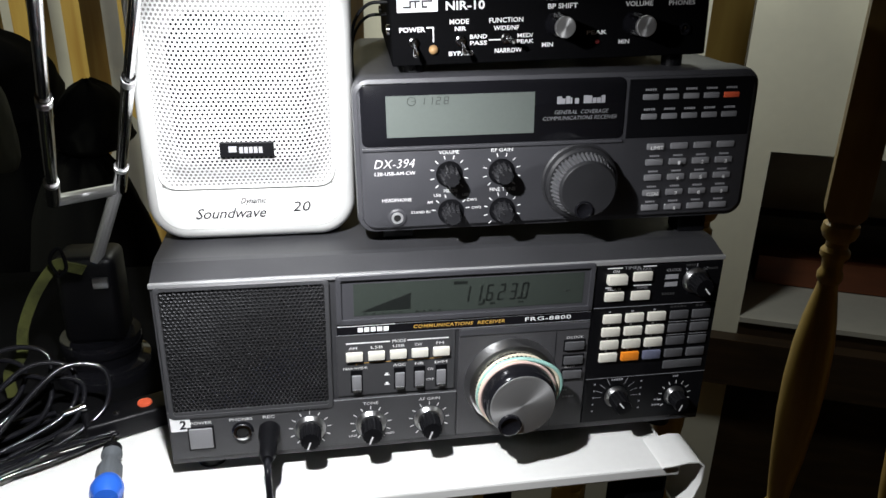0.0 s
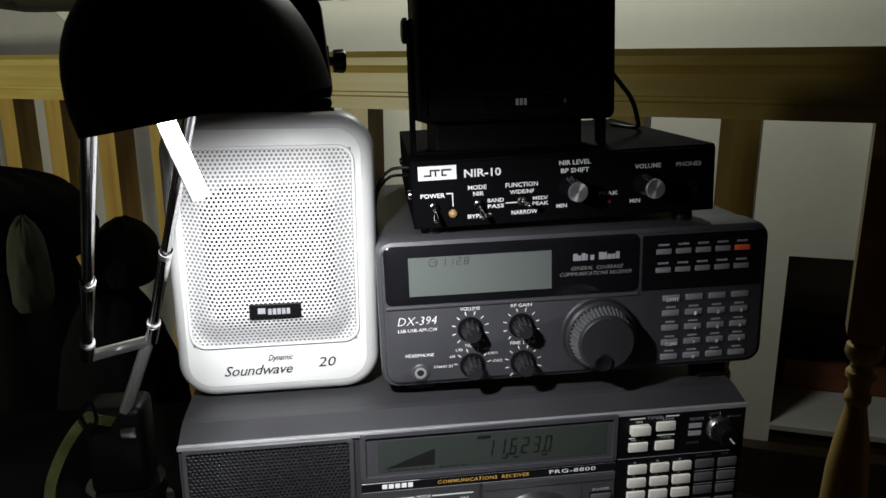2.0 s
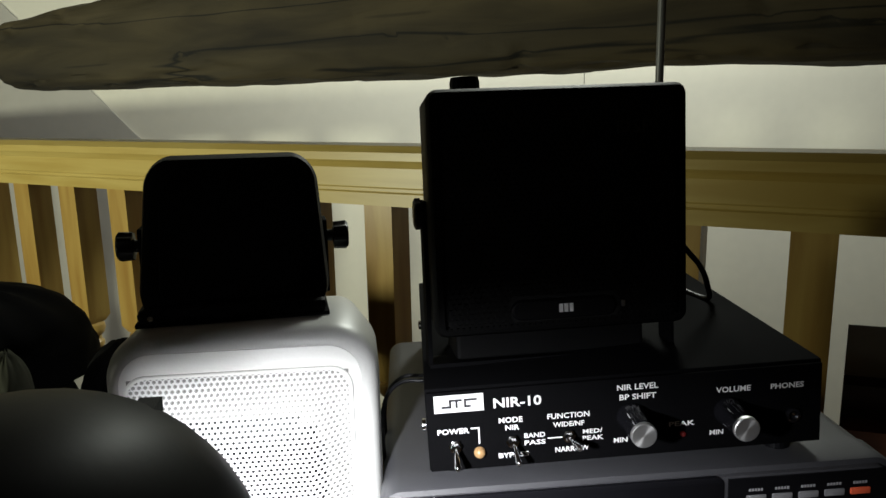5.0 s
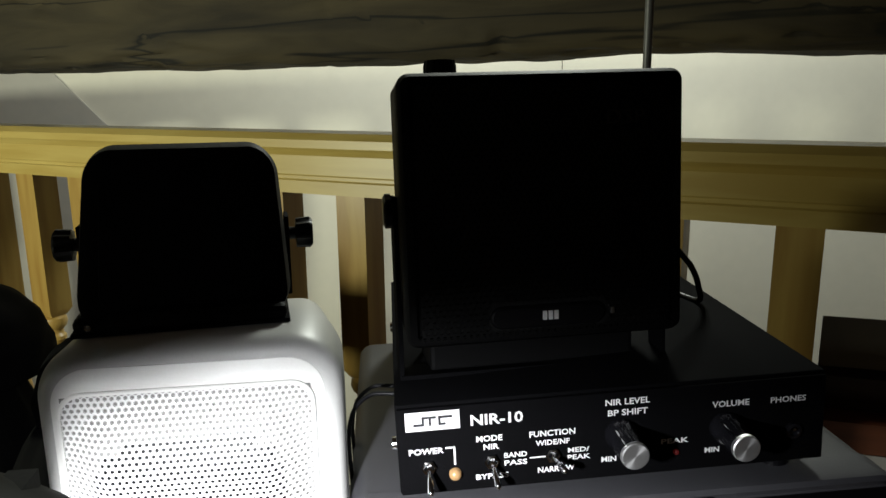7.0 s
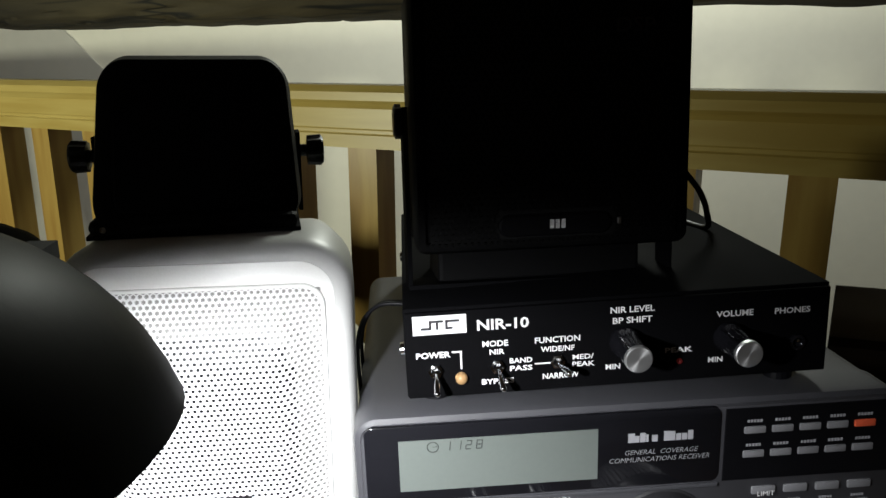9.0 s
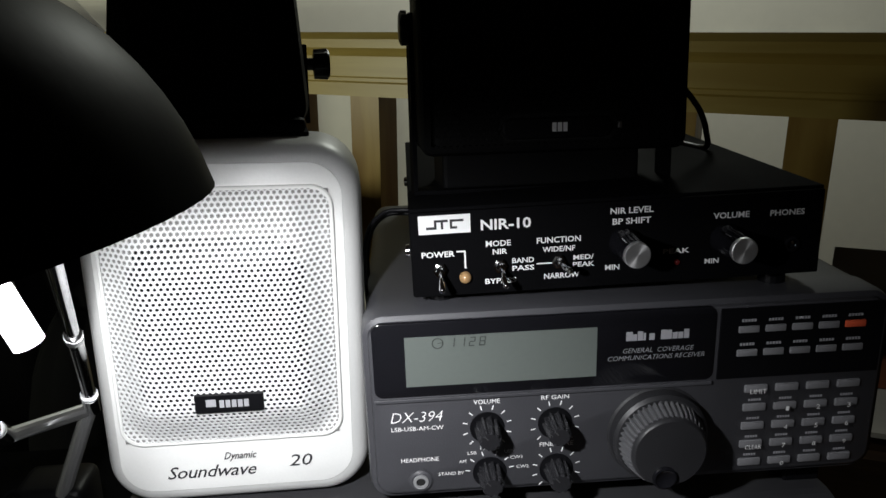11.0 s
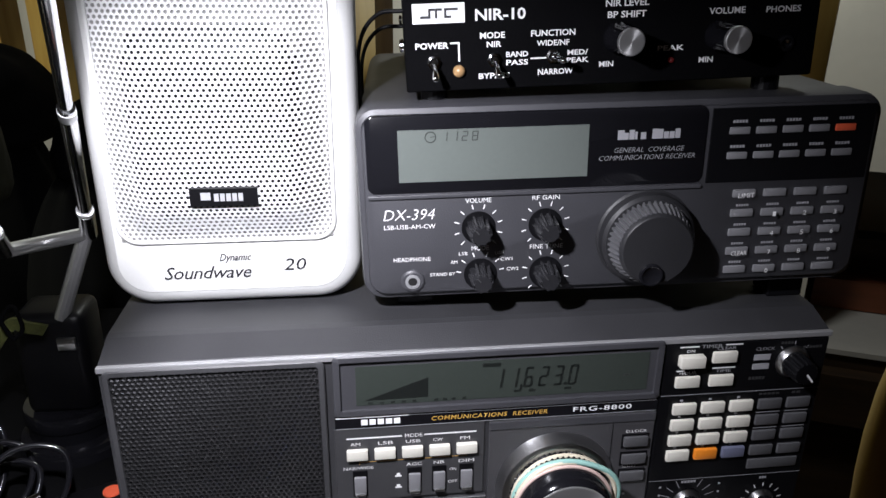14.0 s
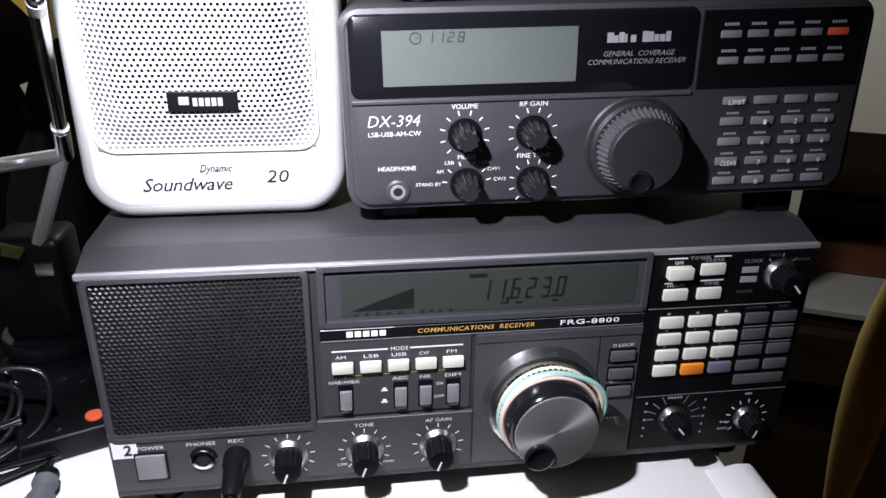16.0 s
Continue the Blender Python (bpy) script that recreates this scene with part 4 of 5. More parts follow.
lettering("WIDE/NF", 51.6, 65.6, 29.6, 2.3, nir, W, T, 0, 1, 0.02)
lettering("MED/", 64.8, 73.6, 25.4, 2.1, nir, W, T, 0, 1, 0.02)
lettering("PEAK", 64.6, 74, 22.2, 2.1, nir, W, T, 0, 1, 0.02)
lettering("NARROW", 52.2, 67.4, 17.6, 2.4, nir, W, T, 0, 1, 0.02)
lettering("NIR LEVEL", 80.5, 98.9, 44.4, 2.6, nir, W, T, 0, 1, 0.02)
lettering("BP SHIFT", 81.5, 98, 39.8, 2.6, nir, W, T, 0, 1, 0.02)
lettering("MIN", 78.6, 84.8, 19.8, 2.3, nir, W, T, 0, 1, 0.02)
lettering("PEAK", 103.6, 115.2, 25.4, 2.2, nir, W, T, 0, 1, 0.02)
lettering("VOLUME", 124.8, 140.4, 39.6, 2.6, nir, W, T, 0, 1, 0.02)
lettering("MIN", 122, 128.2, 19.8, 2.3, nir, W, T, 0, 1, 0.02)
lettering("PHONES", 149.4, 164.4, 39.4, 2.5, nir, W, T, 0, 1, 0.02)


def toggle(x, z, dx, dz):
    n = part("toggle_nut", lathe([(3.1, -0.9), (3.1, -2.6), (2.2, -3.0), (1.6, -4.6), (0.2, -4.7)], 6, "y", (x, 0, z)), CHROME, nir, "chrome toggle switch", 30)
    d = Vector((dx, -8.5, dz)).normalized()
    tip = Vector((x, -4, z)) + d * 11
    part("bat", tube([(x, -3.6, z), tuple(Vector((x, -4, z)) + d * 3), tuple(tip - d * 1.2), tuple(tip)], [0.8, 0.95, 1.45, 0.7], 12, MM), CHROME, n, smooth=60)


toggle(7.9, 24.6, 0.0, -5.5)
toggle(33.4, 24.8, 1.0, -5.5)
toggle(58.4, 25.2, 2.0, -0.5)
part("power_lamp", lathe([(2.6, -0.9), (2.5, -2.6), (1.6, -3.8), (0.2, -4.2)], 20, "y", (18.4, 0, 20.6)), AMBER, nir, "amber indicator lamp", 60)
part("peak_lamp", lathe([(1.2, -0.9), (1.1, -2.0), (0.2, -2.4)], 14, "y", (109.8, 0, 21.4)), RED_GLOW, nir, "small red indicator")
part("phones_socket", lathe([(3.4, -0.9), (3.4, -2.4), (2.2, -2.8), (2.0, -1.2), (0.2, -1.1)], 24, "y", (159.4, 0, 26.4)), BLACK_GLOSS, nir, smooth=40)
# chrome dot added as the small glint in the socket
part("socket_pin", lathe([(0.8, -1.0), (0.7, -2.9), (0.1, -3.1)], 12, "y", (159.4, 0, 27.4)), CHROME, nir, smooth=40)
for x, z, tilt in ((86.6, 31.6, -40), (130.4, 30.6, -40)):
    k = part("knob", lathe([(6.6, -1.2), (6.5, -4), (5.6, -6.5), (5.5, -19)], 40, "y", (x, 0, z), 18, 0.06, (2, 3)), BLACK_GLOSS, nir, "black knob with silver cap", 35)
    part("cap", lathe([(5.55, -18.6), (5.5, -20.2), (5.1, -20.6), (0.3, -20.4)], 40, "y", (x, 0, z)), STEEL, k, "turned silver cap", 35)
    s, c = math.sin(radians(tilt)), math.cos(radians(tilt))
    part("pointer", tube([(x + 5.4 * s, -3.5, z + 5.4 * c), (x + 5.6 * s, -19.4, z + 5.6 * c)], 0.55, 8, MM), CHROME, k)

# ---- white loudspeaker ----
SPM = Matrix.Translation((-0.114, 0.043, 0.8785))
spk = thing("active_speaker", SPM, "white plastic desktop loudspeaker with a domed perforated grille", "loudspeaker")
SW, SH = 120, 168.5
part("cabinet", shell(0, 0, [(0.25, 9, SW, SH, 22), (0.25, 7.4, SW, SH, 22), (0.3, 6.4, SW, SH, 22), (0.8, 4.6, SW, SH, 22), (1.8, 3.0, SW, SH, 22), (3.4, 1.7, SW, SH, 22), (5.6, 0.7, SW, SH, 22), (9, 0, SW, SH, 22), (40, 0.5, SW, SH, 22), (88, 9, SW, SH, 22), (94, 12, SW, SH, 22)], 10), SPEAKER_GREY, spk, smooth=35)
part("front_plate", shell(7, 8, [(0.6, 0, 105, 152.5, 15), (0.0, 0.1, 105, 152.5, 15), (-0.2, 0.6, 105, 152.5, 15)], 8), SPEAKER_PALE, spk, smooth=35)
GX0, GX1, GZ0, GZ1 = 10.0, 107.2, 33.5, 150.5


def dome(x, z):
    ax = max(0.0, 1 - min(x - GX0, GX1 - x) / 19)
    az = max(0.0, 1 - (z - GZ0) / 22, 1 - (GZ1 - z) / 34)
    d = max(0.0, 1 - math.hypot(ax, az))
    return 1.6 + 10.2 * (0.45 * d + 0.55 * d * d * (3 - 2 * d))



def in_grille(x, z):
    r = 9
    qx = max(GX0 + r - x, x - (GX1 - r), 0)
    qz = max(GZ0 + r - z, z - (GZ1 - r), 0)
    return math.hypot(qx, qz) <= r - 0.8


part("grille", perforated(GX0, GX1, GZ0, GZ1, 2.55, 0.93, dome, in_grille), GRILLE_WHITE, spk, "white perforated metal grille", 50)
bm = bmesh.new()
NX, NZ = 26, 30
grid = [[bm.verts.new(((GX0 + 1 + (GX1 - GX0 - 2) * a / NX) * MM, -max(1.3, dome(GX0 + 1 + (GX1 - GX0 - 2) * a / NX, GZ0 + 1 + (GZ1 - GZ0 - 2) * b / NZ) - 2.2) * MM,
                        (GZ0 + 1 + (GZ1 - GZ0 - 2) * b / NZ) * MM)) for b in range(NZ + 1)] for a in range(NX + 1)]
inner = []
for a in range(NX):
    for b in range(NZ):
        f = bm.faces.new((grid[a][b], grid[a + 1][b], grid[a + 1][b + 1], grid[a][b + 1]))
        u, w = (a + 0.5 - NX / 2) / (NX * 0.40), (b + 0.5 - NZ * 0.47) / (NZ * 0.37)
        if u ** 4 + w ** 4 < 1:
            inner.append(f)
bm.faces.index_update()
cone = bm.copy()
cone.faces.ensure_lookup_table()
keep = {f.index for f in inner}
bmesh.ops.delete(cone, geom=[f for f in cone.faces if f.index not in keep], context="FACES")
bmesh.ops.delete(bm, geom=inner, context="FACES")
part("grille_backing", bm, SPEAKER_SHADE, spk, "white plastic behind the grille, darkened to paint its shade", 60)
part("speaker_cone", cone, BLACK, spk, "dark speaker cone behind the grille", 60)
part("grille_rim", frame_ring(GX0 - 0.8, GZ0 - 0.8, GX1 - GX0 + 1.6, GZ1 - GZ0 + 1.6, 9.5, 1.6, -2.0, -1.0), SPEAKER_PALE, spk, smooth=35)
part("badge", box(45.4, 74.6, -13.0, -11.2, 53.8, 62.4, 0.3), BLACK, spk, "black maker's badge")
bars(55.9, 68.9, 56.3, 59.8, 5, spk, INK_GREY, -13.2, 0.25)
part("badge_mark", box(50.2, 54.4, -13.2, -13.0, 56.9, 60.3), INK_GREY, spk)
lettering("Dynamic", 53, 67.8, 23.2, 3.6, spk, INK_BLACK, -0.75, 0.4, 1, 0.012)
lettering("Soundwave", 27.2, 67.2, 14.6, 6.2, spk, INK_BLACK, -0.75, 0.35, 0.95, 0.004)
lettering("20", 82.4, 93, 17.4, 6.0, spk, INK_BLACK, -0.75, 0.2)
for x in (18, 102):
    part("foot", box(x - 8, x + 8, 14, 30, -0.8, 1, 0.3), BLACK, spk)

# ---- small black bracket speaker on the white one ----
pyr = thing("bracket_speaker", Matrix.Translation((-0.0625, 0.098, 1.0467)) @ Matrix.Rotation(radians(6), 4, "Z"), "small black communications speaker in a swivel bracket on the white loudspeaker", "loudspeaker")
part("cabinet", shell(-42.5, 1, [(-2.5, 12, 87, 71, 9), (-3.4, 6, 87, 71, 10), (-1.5, 1.6, 87, 71, 12), (5, 0, 87, 71, 13), (40, 7, 87, 71, 13), (46, 11, 87, 71, 13)], 10), BLACK_MATTE, pyr, smooth=40)
for v in pyr.children[0].data.vertices:
    k = (v.co.z - 0.001) / 0.070
    v.co.x *= 1.0 - 0.075 * k * k
    v.co.y += (k - 0.5) * 0.034 - 0.016
    v.co.z += 0.0022 * (1 - (v.co.x / 0.042) ** 2) * (k > 0.6)
grl = part("front_grille", shell(-33, 9, [(-2.4, 0, 66, 54, 6), (-3.9, 1, 66, 54, 6)], 6), CLOTH, pyr, smooth=40)
for v in grl.data.vertices:
    v.co.y += ((v.co.z - 0.001) / 0.070 - 0.5) * 0.034 - 0.016
part("bracket", box(-43, 43, -38, 22, 0.0, 1.8, 0.3), BLACK_METAL, pyr)
part("base_block", box(-42, 42, -38.5, 10, 1.6, 8, 2.5), BLACK_MATTE, pyr)
for s in (-1, 1):
    part("bracket_arm", box(s * 45 - 1, s * 45 + 1, 4, 20, 0.5, 38, 0.4), BLACK_METAL, pyr)
    k = part("bracket_knob", lathe([(3, s * 46), (3, s * 49), (7.2, s * 49.5), (7.6, s * 56), (6.2, s * 57.2)], 40, "x", (0, 13, 28.5), 8, 0.1, (2, 3)), BLACK, pyr, "black thumb knob", 35)
for sx in (-36,):
    part("screw", lathe([(1.4, -38.6), (1.3, -39.2), (0.2, -39.5)], 14, "y", (sx, 0, 4.5)), CHROME, pyr)

# ---- noise-cancelling speaker on the filter box ----
BHM = Matrix.Translation((0.0315, 0.0375, 1.0405)) @ Matrix.Rotation(radians(1.0), 4, "Z") @ Matrix.Rotation(radians(-4.5), 4, "X") @ Matrix.Rotation(radians(-0.8), 4, "Y")
bhs = thing("dsp_speaker", BHM, "black noise-cancelling speaker with a perforated front on the filter box", "loudspeaker")
part("cabinet", shell(0, 0, [(2.5, 5, 117, 108.5, 5), (0, 4.2, 117, 108.5, 5), (0.2, 1.4, 117, 108.5, 5), (3, 0, 117, 108.5, 5), (50, 2, 117, 108.5, 5), (56, 6, 117, 108.5, 5)], 5), BLACK_MATTE, bhs, smooth=35)
part("front_backing", box(6.2, 110.8, 0.6, 1.4, 3.4, 104), VOID, bhs)
part("grille", perforated(7, 110, 4, 103.5, 2.7, 0.8, lambda x, z: 0.3, lambda x, z: not (33 < x < 83 and 4.8 < z < 16.2)), BLACK_FRONT, bhs, "black perforated grille")
pill = part("badge", shell(34, 5.8, [(1, 0, 48, 9.4, 4.7), (-1.0, 0.2, 48, 9.4, 4.7), (-1.6, 1.0, 48, 9.4, 4.7)], 6), BLACK, bhs, "dark grey pill-shaped badge", 35)
bars(55.4, 62.6, 9, 12.8, 3, pill, INK_WHITE, -1.8, 0.25)
part("indicator", box(84.6, 86.2, -1.4, 0, 9.6, 12.4, 0.2), SILVER, bhs)
lettering("DSP", 83.6, 99.6, 87, 5.6, bhs, INK_DIM, -0.6)
part("bracket", box(-1.6, 118.6, 19, 35, -18.5, -16.5, 0.3), BLACK_METAL, bhs)
part("base_block", box(12, 105, 24, 56, -17.8, 4, 2), BLACK_MATTE, bhs, "black base under the speaker")
part("bracket_knob", lathe([(3, 0), (3, -2), (7.4, -2.2), (7.4, -4.6), (6, -5.4)], 32, "x", (0, 26, 54), 8, 0.08, (2, 3)), BLACK, bhs, smooth=35)
part("bracket_arm", box(-1.8, 0.2, 20, 34, -18, 60, 0.3), BLACK_METAL, bhs)
part("bracket_arm", box(116.8, 118.8, 20, 34, -18, 60, 0.3), BLACK_METAL, bhs)
part("control_knob", lathe([(7, 108), (7, 113), (6.4, 115.5), (0.4, 116)], 28, "z", (21, 26, 0), 14, 0.06, (0, 2)), BLACK, bhs, smooth=35)
part("aerial", tube([DXM.inverted() @ Vector((0.2023, 0.2165, 0.966)), DXM.inverted() @ Vector((0.2023, 0.2165, 1.46))], 0.0027, 14), TRIM, dxr, "chrome telescopic aerial", 60)
wire = thing("speaker_lead", Matrix(), "black lead curving down behind the speaker", "cable")
part("wire", tube(smooth_line([(0.140, 0.092, 1.085), (0.165, 0.106, 1.072), (0.181, 0.110, 1.057), (0.188, 0.112, 1.049), (0.193, 0.114, 1.039), (0.196, 0.120, 1.029), (0.190, 0.150, 1.0285)]), 0.0016, 10), BLACK, wire, smooth=60)
for a, b in (((0.024, 0.06, 1.005), 0.012), ((0.026, 0.09, 0.996), 0.018)):
    w = thing("audio_lead", Matrix(), "thin black lead looping beside the filter box", "cable")
    x, y, z = a
    part("wire", tube(smooth_line([(x + 0.004, y, z + 0.008), (x - 0.008, y + 0.004, z + 0.006), (x - 0.016, y + 0.008, z - 0.006), (x - 0.017, y + 0.01, z - 0.03), (x - 0.012, y + 0.012, z - 0.09)]), 0.0010, 8), BLACK, w, smooth=60)

# ---- desk lamp ----
lamp = thing("desk_lamp", Matrix(), "black halogen desk lamp with telescopic chrome arms, lit", "desk lamp")
part("base", lathe([(34, 745.2), (34, 752), (32, 756), (27, 758), (26, 775), (27, 777)], 48, "z", (-177, 135, 0)), BLACK_GLOSS, lamp, "black round base", 35)
part("base_ring", lathe([(27.4, 766), (28.2, 768), (28.2, 774), (27.4, 776)], 48, "z", (-177, 135, 0)), BLACK_GLOSS, lamp, "glossy black ring", 35)
part("pillar", box(-196, -156, 116, 150, 776, 842, 6, 3), BLACK, lamp, smooth=40)
part("switch", box(-171, -161, 113.6, 117, 820, 828, 0.8), SILVER, lamp, "silver slide switch", 40)
part("strut", tube([(-0.168, 0.120, 0.838), (-0.150, 0.128, 0.886)], 0.0042, 12), LIVERY, lamp, "grey hinge strut")
CL, CR = Vector((-0.181, 0.099, 0.889)), Vector((-0.148, 0.129, 0.887))
part("crossbar", tube([CL, CR], 0.0040, 12), STEEL, lamp, "steel crossbar")


def arm(a, b):
    d = (b - a)
    t = part("arm", tube([a, a + d * 0.12], 0.0046, 12), CHROME, lamp, "telescopic chrome arm", 60)
    for lo, hi, r in ((0.12, 0.52, 0.0034), (0.5, 1.0, 0.0026)):
        part("tube", tube([a + d * lo, a + d * hi], r, 12), CHROME, t, smooth=60)
        part("collar", tube([a + d * (lo - 0.008), a + d * (lo + 0.012)], r + 0.0010, 12), STEEL, t, smooth=60)


arm(CL, Vector((-0.086, -0.160, 1.062)))
arm(CR, Vector((-0.0675, -0.098, 1.066)))
# shade: a deep half-dome, thick, open below and tipped a little to its right
SHADE = Matrix.Translation((-0.0543, -0.152, 1.061)) @ Matrix.Rotation(radians(-11), 4, "Y") @ Matrix.Rotation(radians(-1.2), 4, "X")
NS = 48


def bowl(rx, ry, h, k, lean=0.016):
    a = radians(90 * k / 12)
    rr, zz = math.cos(a) ** 0.8, math.sin(a) ** 0.95
    return [SHADE @ Vector((rx * rr * math.cos(2 * math.pi * i / NS), ry * rr * math.sin(2 * math.pi * i / NS) - lean * zz, h * zz)) for i in range(NS)]


part("shade", loft([bowl(0.0342, 0.0385, 0.0375, k) for k in range(11, -1, -1)] + [bowl(0.0362, 0.0405, 0.0400, k) for k in range(12)]), SHADE_BLACK, lamp, "glossy black half-dome shade", 60)
bm = bmesh.new()
loft([bowl(0.0337, 0.0380, 0.0365, k) for k in range(11)], cap0=False, cap1=True, bm=bm)
part("reflector", bm, SILVER, lamp, "silver reflector", 60)
# glowing ring added inside the rim, standing for the lit reflector
bm = bmesh.new()
ring_sets = [[SHADE @ Vector((r * 0.90 * math.cos(2 * math.pi * i / NS), r * math.sin(2 * math.pi * i / NS), z)) for i in range(NS)] for r, z in ((0.0362, 0.0065), (0.0366, 0.0030), (0.0350, 0.0030), (0.0342, 0.0065))]
vs = [[bm.verts.new(p) for p in r] for r in ring_sets]
for a in range(4):
    for i in range(NS):
        bm.faces.new((vs[a][i], vs[a][(i + 1) % NS], vs[(a + 1) % 4][(i + 1) % NS], vs[(a + 1) % 4][i]))
bmesh.ops.recalc_face_normals(bm, faces=bm.faces)
part("glass_rim", bm, RIM_GLOW, lamp, "added glowing ring for the lit inside of the shade", 60)
part("bulb", tube([BULB + Vector((-0.012, 0.0, 0.0077)), BULB + Vector((0.012, 0.0, 0.0097))], 0.0042, 12), BULB_GLOW, lamp, "glowing halogen tube", 60)
for i in range(5):
    p = SHADE @ Vector((-0.022 + 0.011 * i, 0.006, 0.0335 - 0.0030 * abs(i - 2)))
    part("vent", box(p.x * 1000 - 2, p.x * 1000 + 2, p.y * 1000 - 5, p.y * 1000 + 5, p.z * 1000 - 2, p.z * 1000 + 0.6), VOID, lamp)
part("handle", tube([(-0.076, -0.118, 1.060), (-0.0655, -0.115, 1.029)], 0.0034, 14), CLEAR_ROD, lamp, "milky plastic tilting handle", 60)

# ---- clutter on the table ----
# black sheet added so the back of the white table stays dark
poly = [Vector(p) for p in ((-0.118, 0.058, 0.7452), (-0.118, 0.328, 0.7452), (-0.458, 0.328, 0.7452), (-0.458, -0.030, 0.7452), (-0.30, -0.010, 0.7452), (-0.20, 0.030, 0.7452))]
desk_mat = part("desk_mat", loft([poly, [p + Vector((0, 0, 0.0013)) for p in poly]]), CLOTH)
tagged(desk_mat, "thin black sheet added over the back of the table", "cloth")
drv = thing("screwdriver", Matrix.Translation((-0.1425, -0.010, 0.7455)) @ Matrix.Rotation(radians(8), 4, "Z") @ Matrix.Scale(0.72, 4), "grey and blue screwdriver handle lying on the table", "screwdriver")
part("handle_end", lathe([(0.5, -22), (9, -21), (12.4, -15), (12.8, -9), (11, -3), (9.4, 0)], 32, "y", (0, 0, 12.4)), BLUE_PLASTIC, drv, "blue handle end", 40)
part("grip", lathe([(9.5, -1), (10.4, 4), (10, 16), (7.4, 24), (6.6, 30), (8.4, 34), (8.2, 37)], 24, "y", (0, 0, 12.4), 12, 0.05, (1, 3)), GREY_RUBBER, drv, "grey rubber grip", 40)
part("collar", lathe([(8.0, 36.5), (7.6, 44), (3, 45)], 24, "y", (0, 0, 12.4)), BLACK, drv, smooth=40)
part("shank", lathe([(2.6, 44), (2.6, 58)], 14, "y", (0, 0, 12.4)), CHROME, drv)
psu = thing("power_adapter", Matrix.Translation((-0.142, 0.057, 0.7455)) @ Matrix.Rotation(radians(22), 4, "Z"), "black switch box with an orange rocker switch on the table", "switch box")
part("housing", box(-30, 24, -11, 11, 0, 15, 2.5, 3), BLACK, psu, smooth=40)
part("rocker", lathe([(4.8, 14.5), (4.5, 16.2), (0.4, 16.6)], 28, "z", (8, 0, 0)), RED_ORANGE, psu, "orange rocker switch", 40)
part("strain_relief", lathe([(5, -29), (4.4, -44), (3, -48)], 16, "x", (0, 0, 7.5)), BLACK, psu, smooth=40)
part("screw", lathe([(2.4, 14.8), (2.2, 15.8), (0.2, 16)], 12, "z", (-10, -3, 0)), CHROME, psu)
for i, pts in enumerate((
        [(-0.190, 0.062, 0.757), (-0.225, 0.05, 0.756), (-0.26, 0.04, 0.752), (-0.30, 0.02, 0.75)],
        [(-0.19, 0.066, 0.752), (-0.22, 0.046, 0.750), (-0.25, 0.03, 0.749), (-0.29, 0.0, 0.749)],
        [(-0.27, 0.03, 0.75), (-0.25, 0.06, 0.775), (-0.225, 0.085, 0.792), (-0.200, 0.09, 0.786), (-0.20, 0.075, 0.765), (-0.23, 0.05, 0.755), (-0.27, 0.02, 0.75)],
        [(-0.28, 0.04, 0.75), (-0.255, 0.07, 0.770), (-0.235, 0.09, 0.782), (-0.215, 0.09, 0.775), (-0.22, 0.07, 0.76), (-0.25, 0.045, 0.752)],
)):
    for k, (ox, oy, oz) in enumerate(((0.0, 0.0, 0.0), (0.014, -0.016, -0.004), (0.030, -0.024, -0.002))):
        c = thing("power_lead", Matrix.Translation((ox, oy, 0)), "coiled thin black lead on the table", "cable", "coiled leads")
        line = [(x * (1 - 0.03 * k), y, max(0.7485 + 0.002 * i, z + oz)) for x, y, z in pts]
        part("wire", tube(smooth_line(line), 0.0017, 10), BLACK_GLOSS, c, smooth=60)
pen = thing("metal_probe", Matrix(), "small bright metal plug lying on the switch box", "plug")
part("probe", tube([(-0.1815, 0.050, 0.7625), (-0.1700, 0.0565, 0.7632)], [0.0022, 0.0030], 12), CHROME, pen, smooth=60)

# ---- dark bag behind the table and camouflage strap by the lamp ----
bag = thing("rucksack", Matrix.Translation((-0.40, 0.52, 0.0)), "tall black fabric rucksack standing on the floor behind the table", "bag")


def lump(cx, cy, z0, rx, ry, h, seed, sag=0.5):
    """A slack cloth form with creases."""
    rings = []
    for k in range(26):
        t = k / 25
        ring = []
        for i in range(48):
            a = 2 * math.pi * i / 48
            r = math.sqrt(max(0.02, 1 - (t ** (1 / sag)) ** 2)) * (1 - 0.25 * max(0, 1 - t * 9))
            w = 1 + 0.12 * noise.noise(Vector((math.cos(a) * 1.6 + seed, math.sin(a) * 1.6, t * 3))) + 0.07 * noise.noise(Vector((math.cos(a) * 5 + seed, math.sin(a) * 5, t * 5)))
            ring.append((cx + rx * r * w * math.cos(a), cy + ry * r * w * math.sin(a), z0 + h * t * (1 + 0.06 * noise.noise(Vector((math.cos(a) * 3, math.sin(a) * 3, seed))))))
        rings.append(ring)
    return loft(rings)


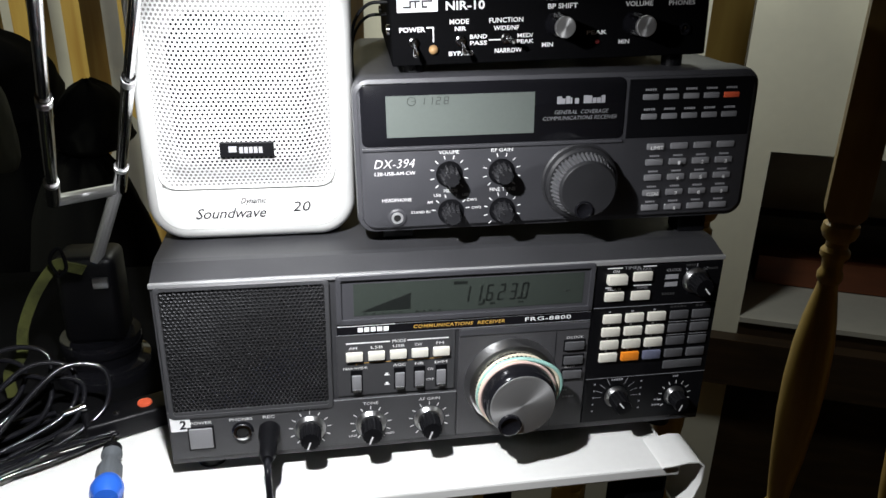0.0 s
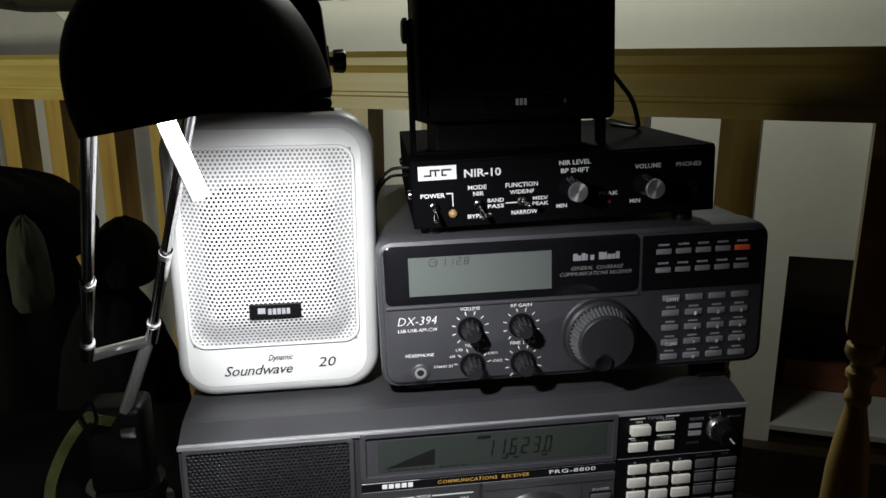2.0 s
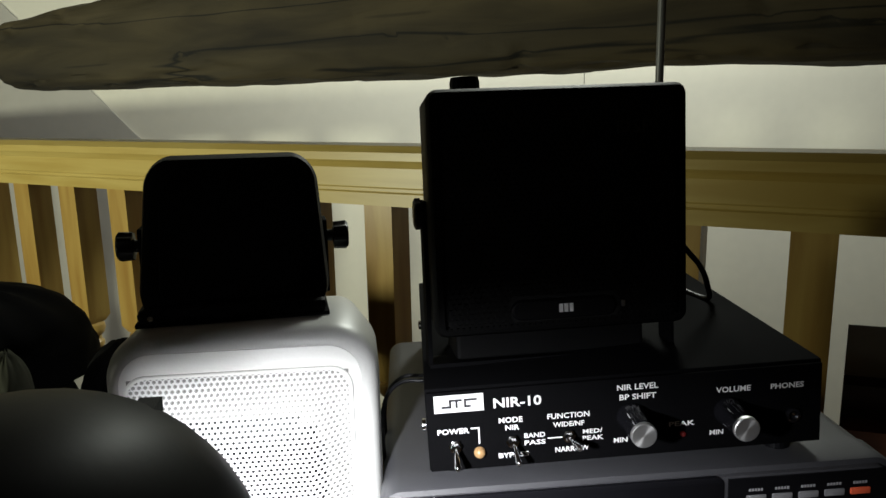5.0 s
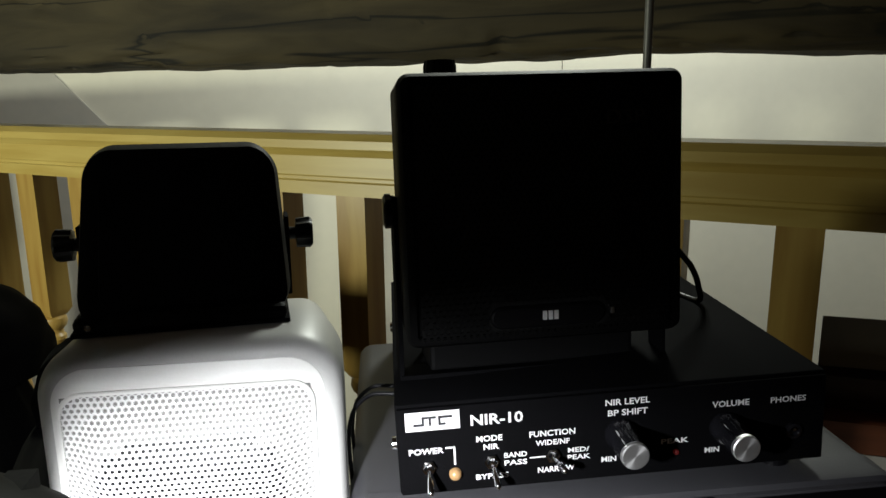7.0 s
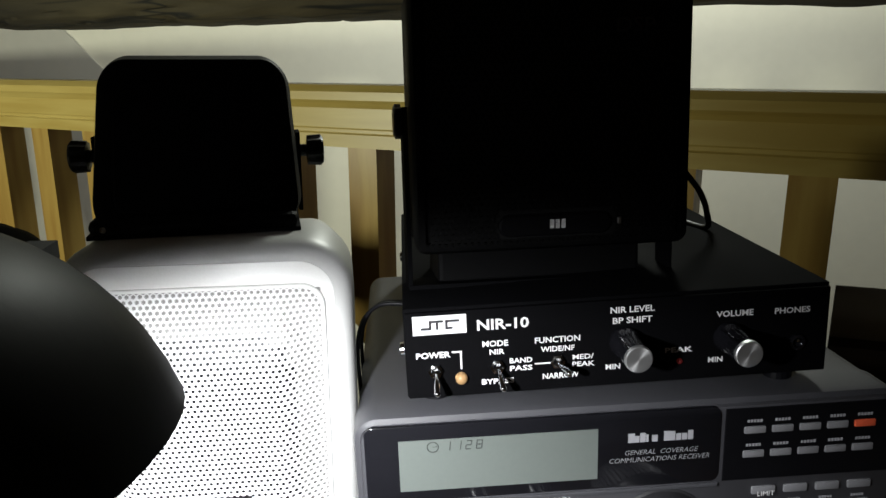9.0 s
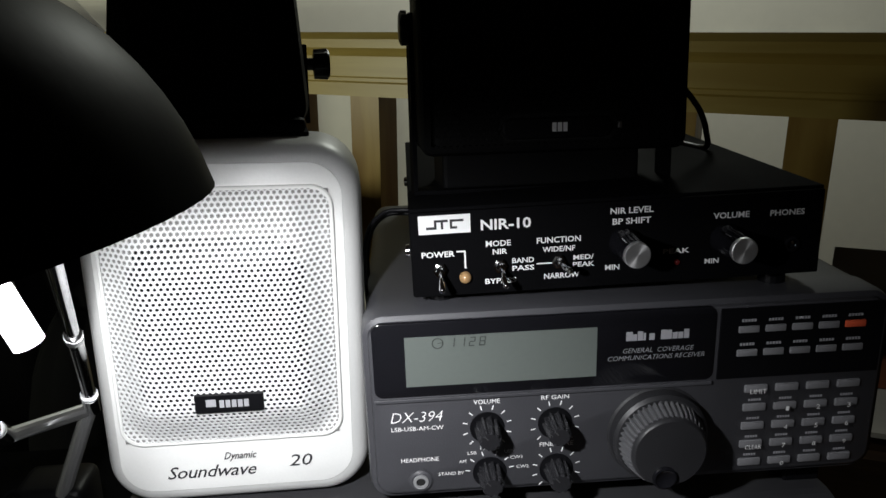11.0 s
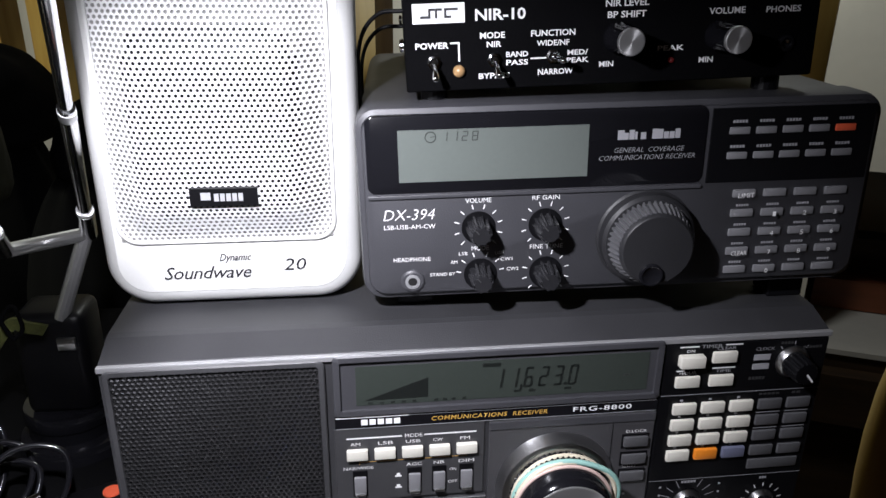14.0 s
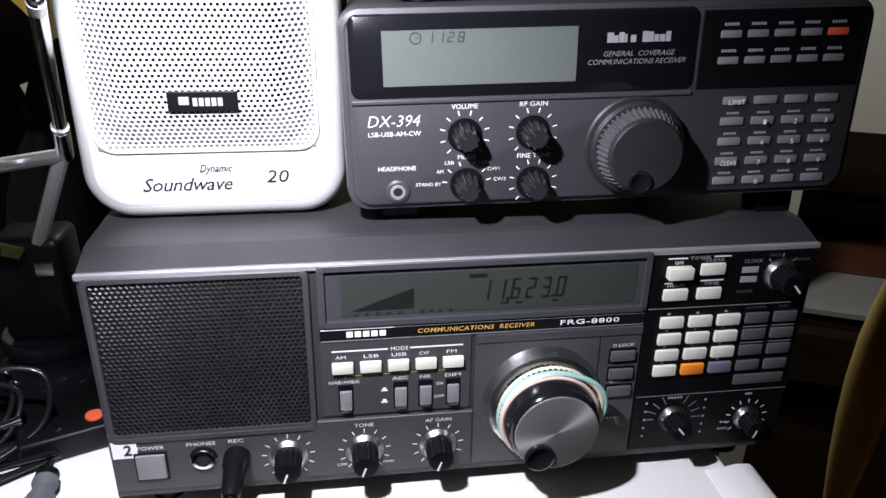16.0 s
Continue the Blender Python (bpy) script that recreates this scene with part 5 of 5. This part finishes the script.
part("sack", lump(0, 0.012, 0, 0.128, 0.112, 0.915, 1.7), CLOTH, bag, "slack black cloth body", 70)
part("top_flap", lump(-0.018, 0.022, 0.845, 0.112, 0.112, 0.112, 4.1), CLOTH, bag, "folded black flap", 70)
part("side_pocket", lump(0.128, -0.045, 0.42, 0.094, 0.06, 0.41, 7.3, 0.9), CLOTH, bag, "bulging side pocket", 70)
part("strap_end", lump(0.140, -0.02, 0.826, 0.040, 0.065, 0.075, 3.3, 0.8), CLOTH, bag, "black strap end hanging from the side", 70)
part("lining", lump(0.066, -0.098, 0.822, 0.020, 0.022, 0.098, 9.1), DARK_OLIVE, bag, "olive lining showing at the opening", 70)
strap = thing("camouflage_strap", Matrix(), "olive camouflage carrying strap hanging beside the lamp", "strap")
pts = smooth_line([(-0.172, 0.106, 0.838), (-0.180, 0.101, 0.843), (-0.187, 0.100, 0.845), (-0.202, 0.100, 0.826), (-0.214, 0.100, 0.801), (-0.219, 0.100, 0.780), (-0.229, 0.100, 0.767), (-0.230, 0.100, 0.748)], 8)
bm = bmesh.new()
rows = []
for k, p in enumerate(pts):
    d = (pts[min(k + 1, len(pts) - 1)] - pts[max(k - 1, 0)]).normalized()
    side = d.cross(Vector((0, 1, 0))).normalized()
    h = 0.0034
    rows.append([p + side * h + Vector((0, -0.001, 0)), p - side * h + Vector((0, -0.001, 0)), p - side * h + Vector((0, 0.0012, 0)), p + side * h + Vector((0, 0.0012, 0))])
loft(rows, bm=bm)
part("webbing", bm, OLIVE, strap, smooth=60)
part("ring", tube(smooth_line([(-0.185, 0.096, 0.838), (-0.188, 0.094, 0.851), (-0.182, 0.096, 0.858), (-0.180, 0.098, 0.844), (-0.185, 0.096, 0.838)]), 0.0012, 8), BLACK_METAL, strap, "small black metal ring", 60)

# metal strip hanging from the end of the table
clip = thing("table_end_strip", Matrix.Translation((0.1995, -0.036, 0.7455)), "bent white metal strip at the end of the table", "metal strip")
prof = [(-12, 0.5), (-4, 1.0), (4, 2.6), (12, 2.0), (15.5, -1), (15.5, -14), (12, -25), (6, -36)]
part("strip", loft([[(x * MM, y * MM, z * MM) for x, z in prof] + [((x - 0.8) * MM, y * MM, (z - 0.9) * MM) for x, z in prof[::-1]] for y in (0, 30)]), LAMINATE, clip, smooth=50)
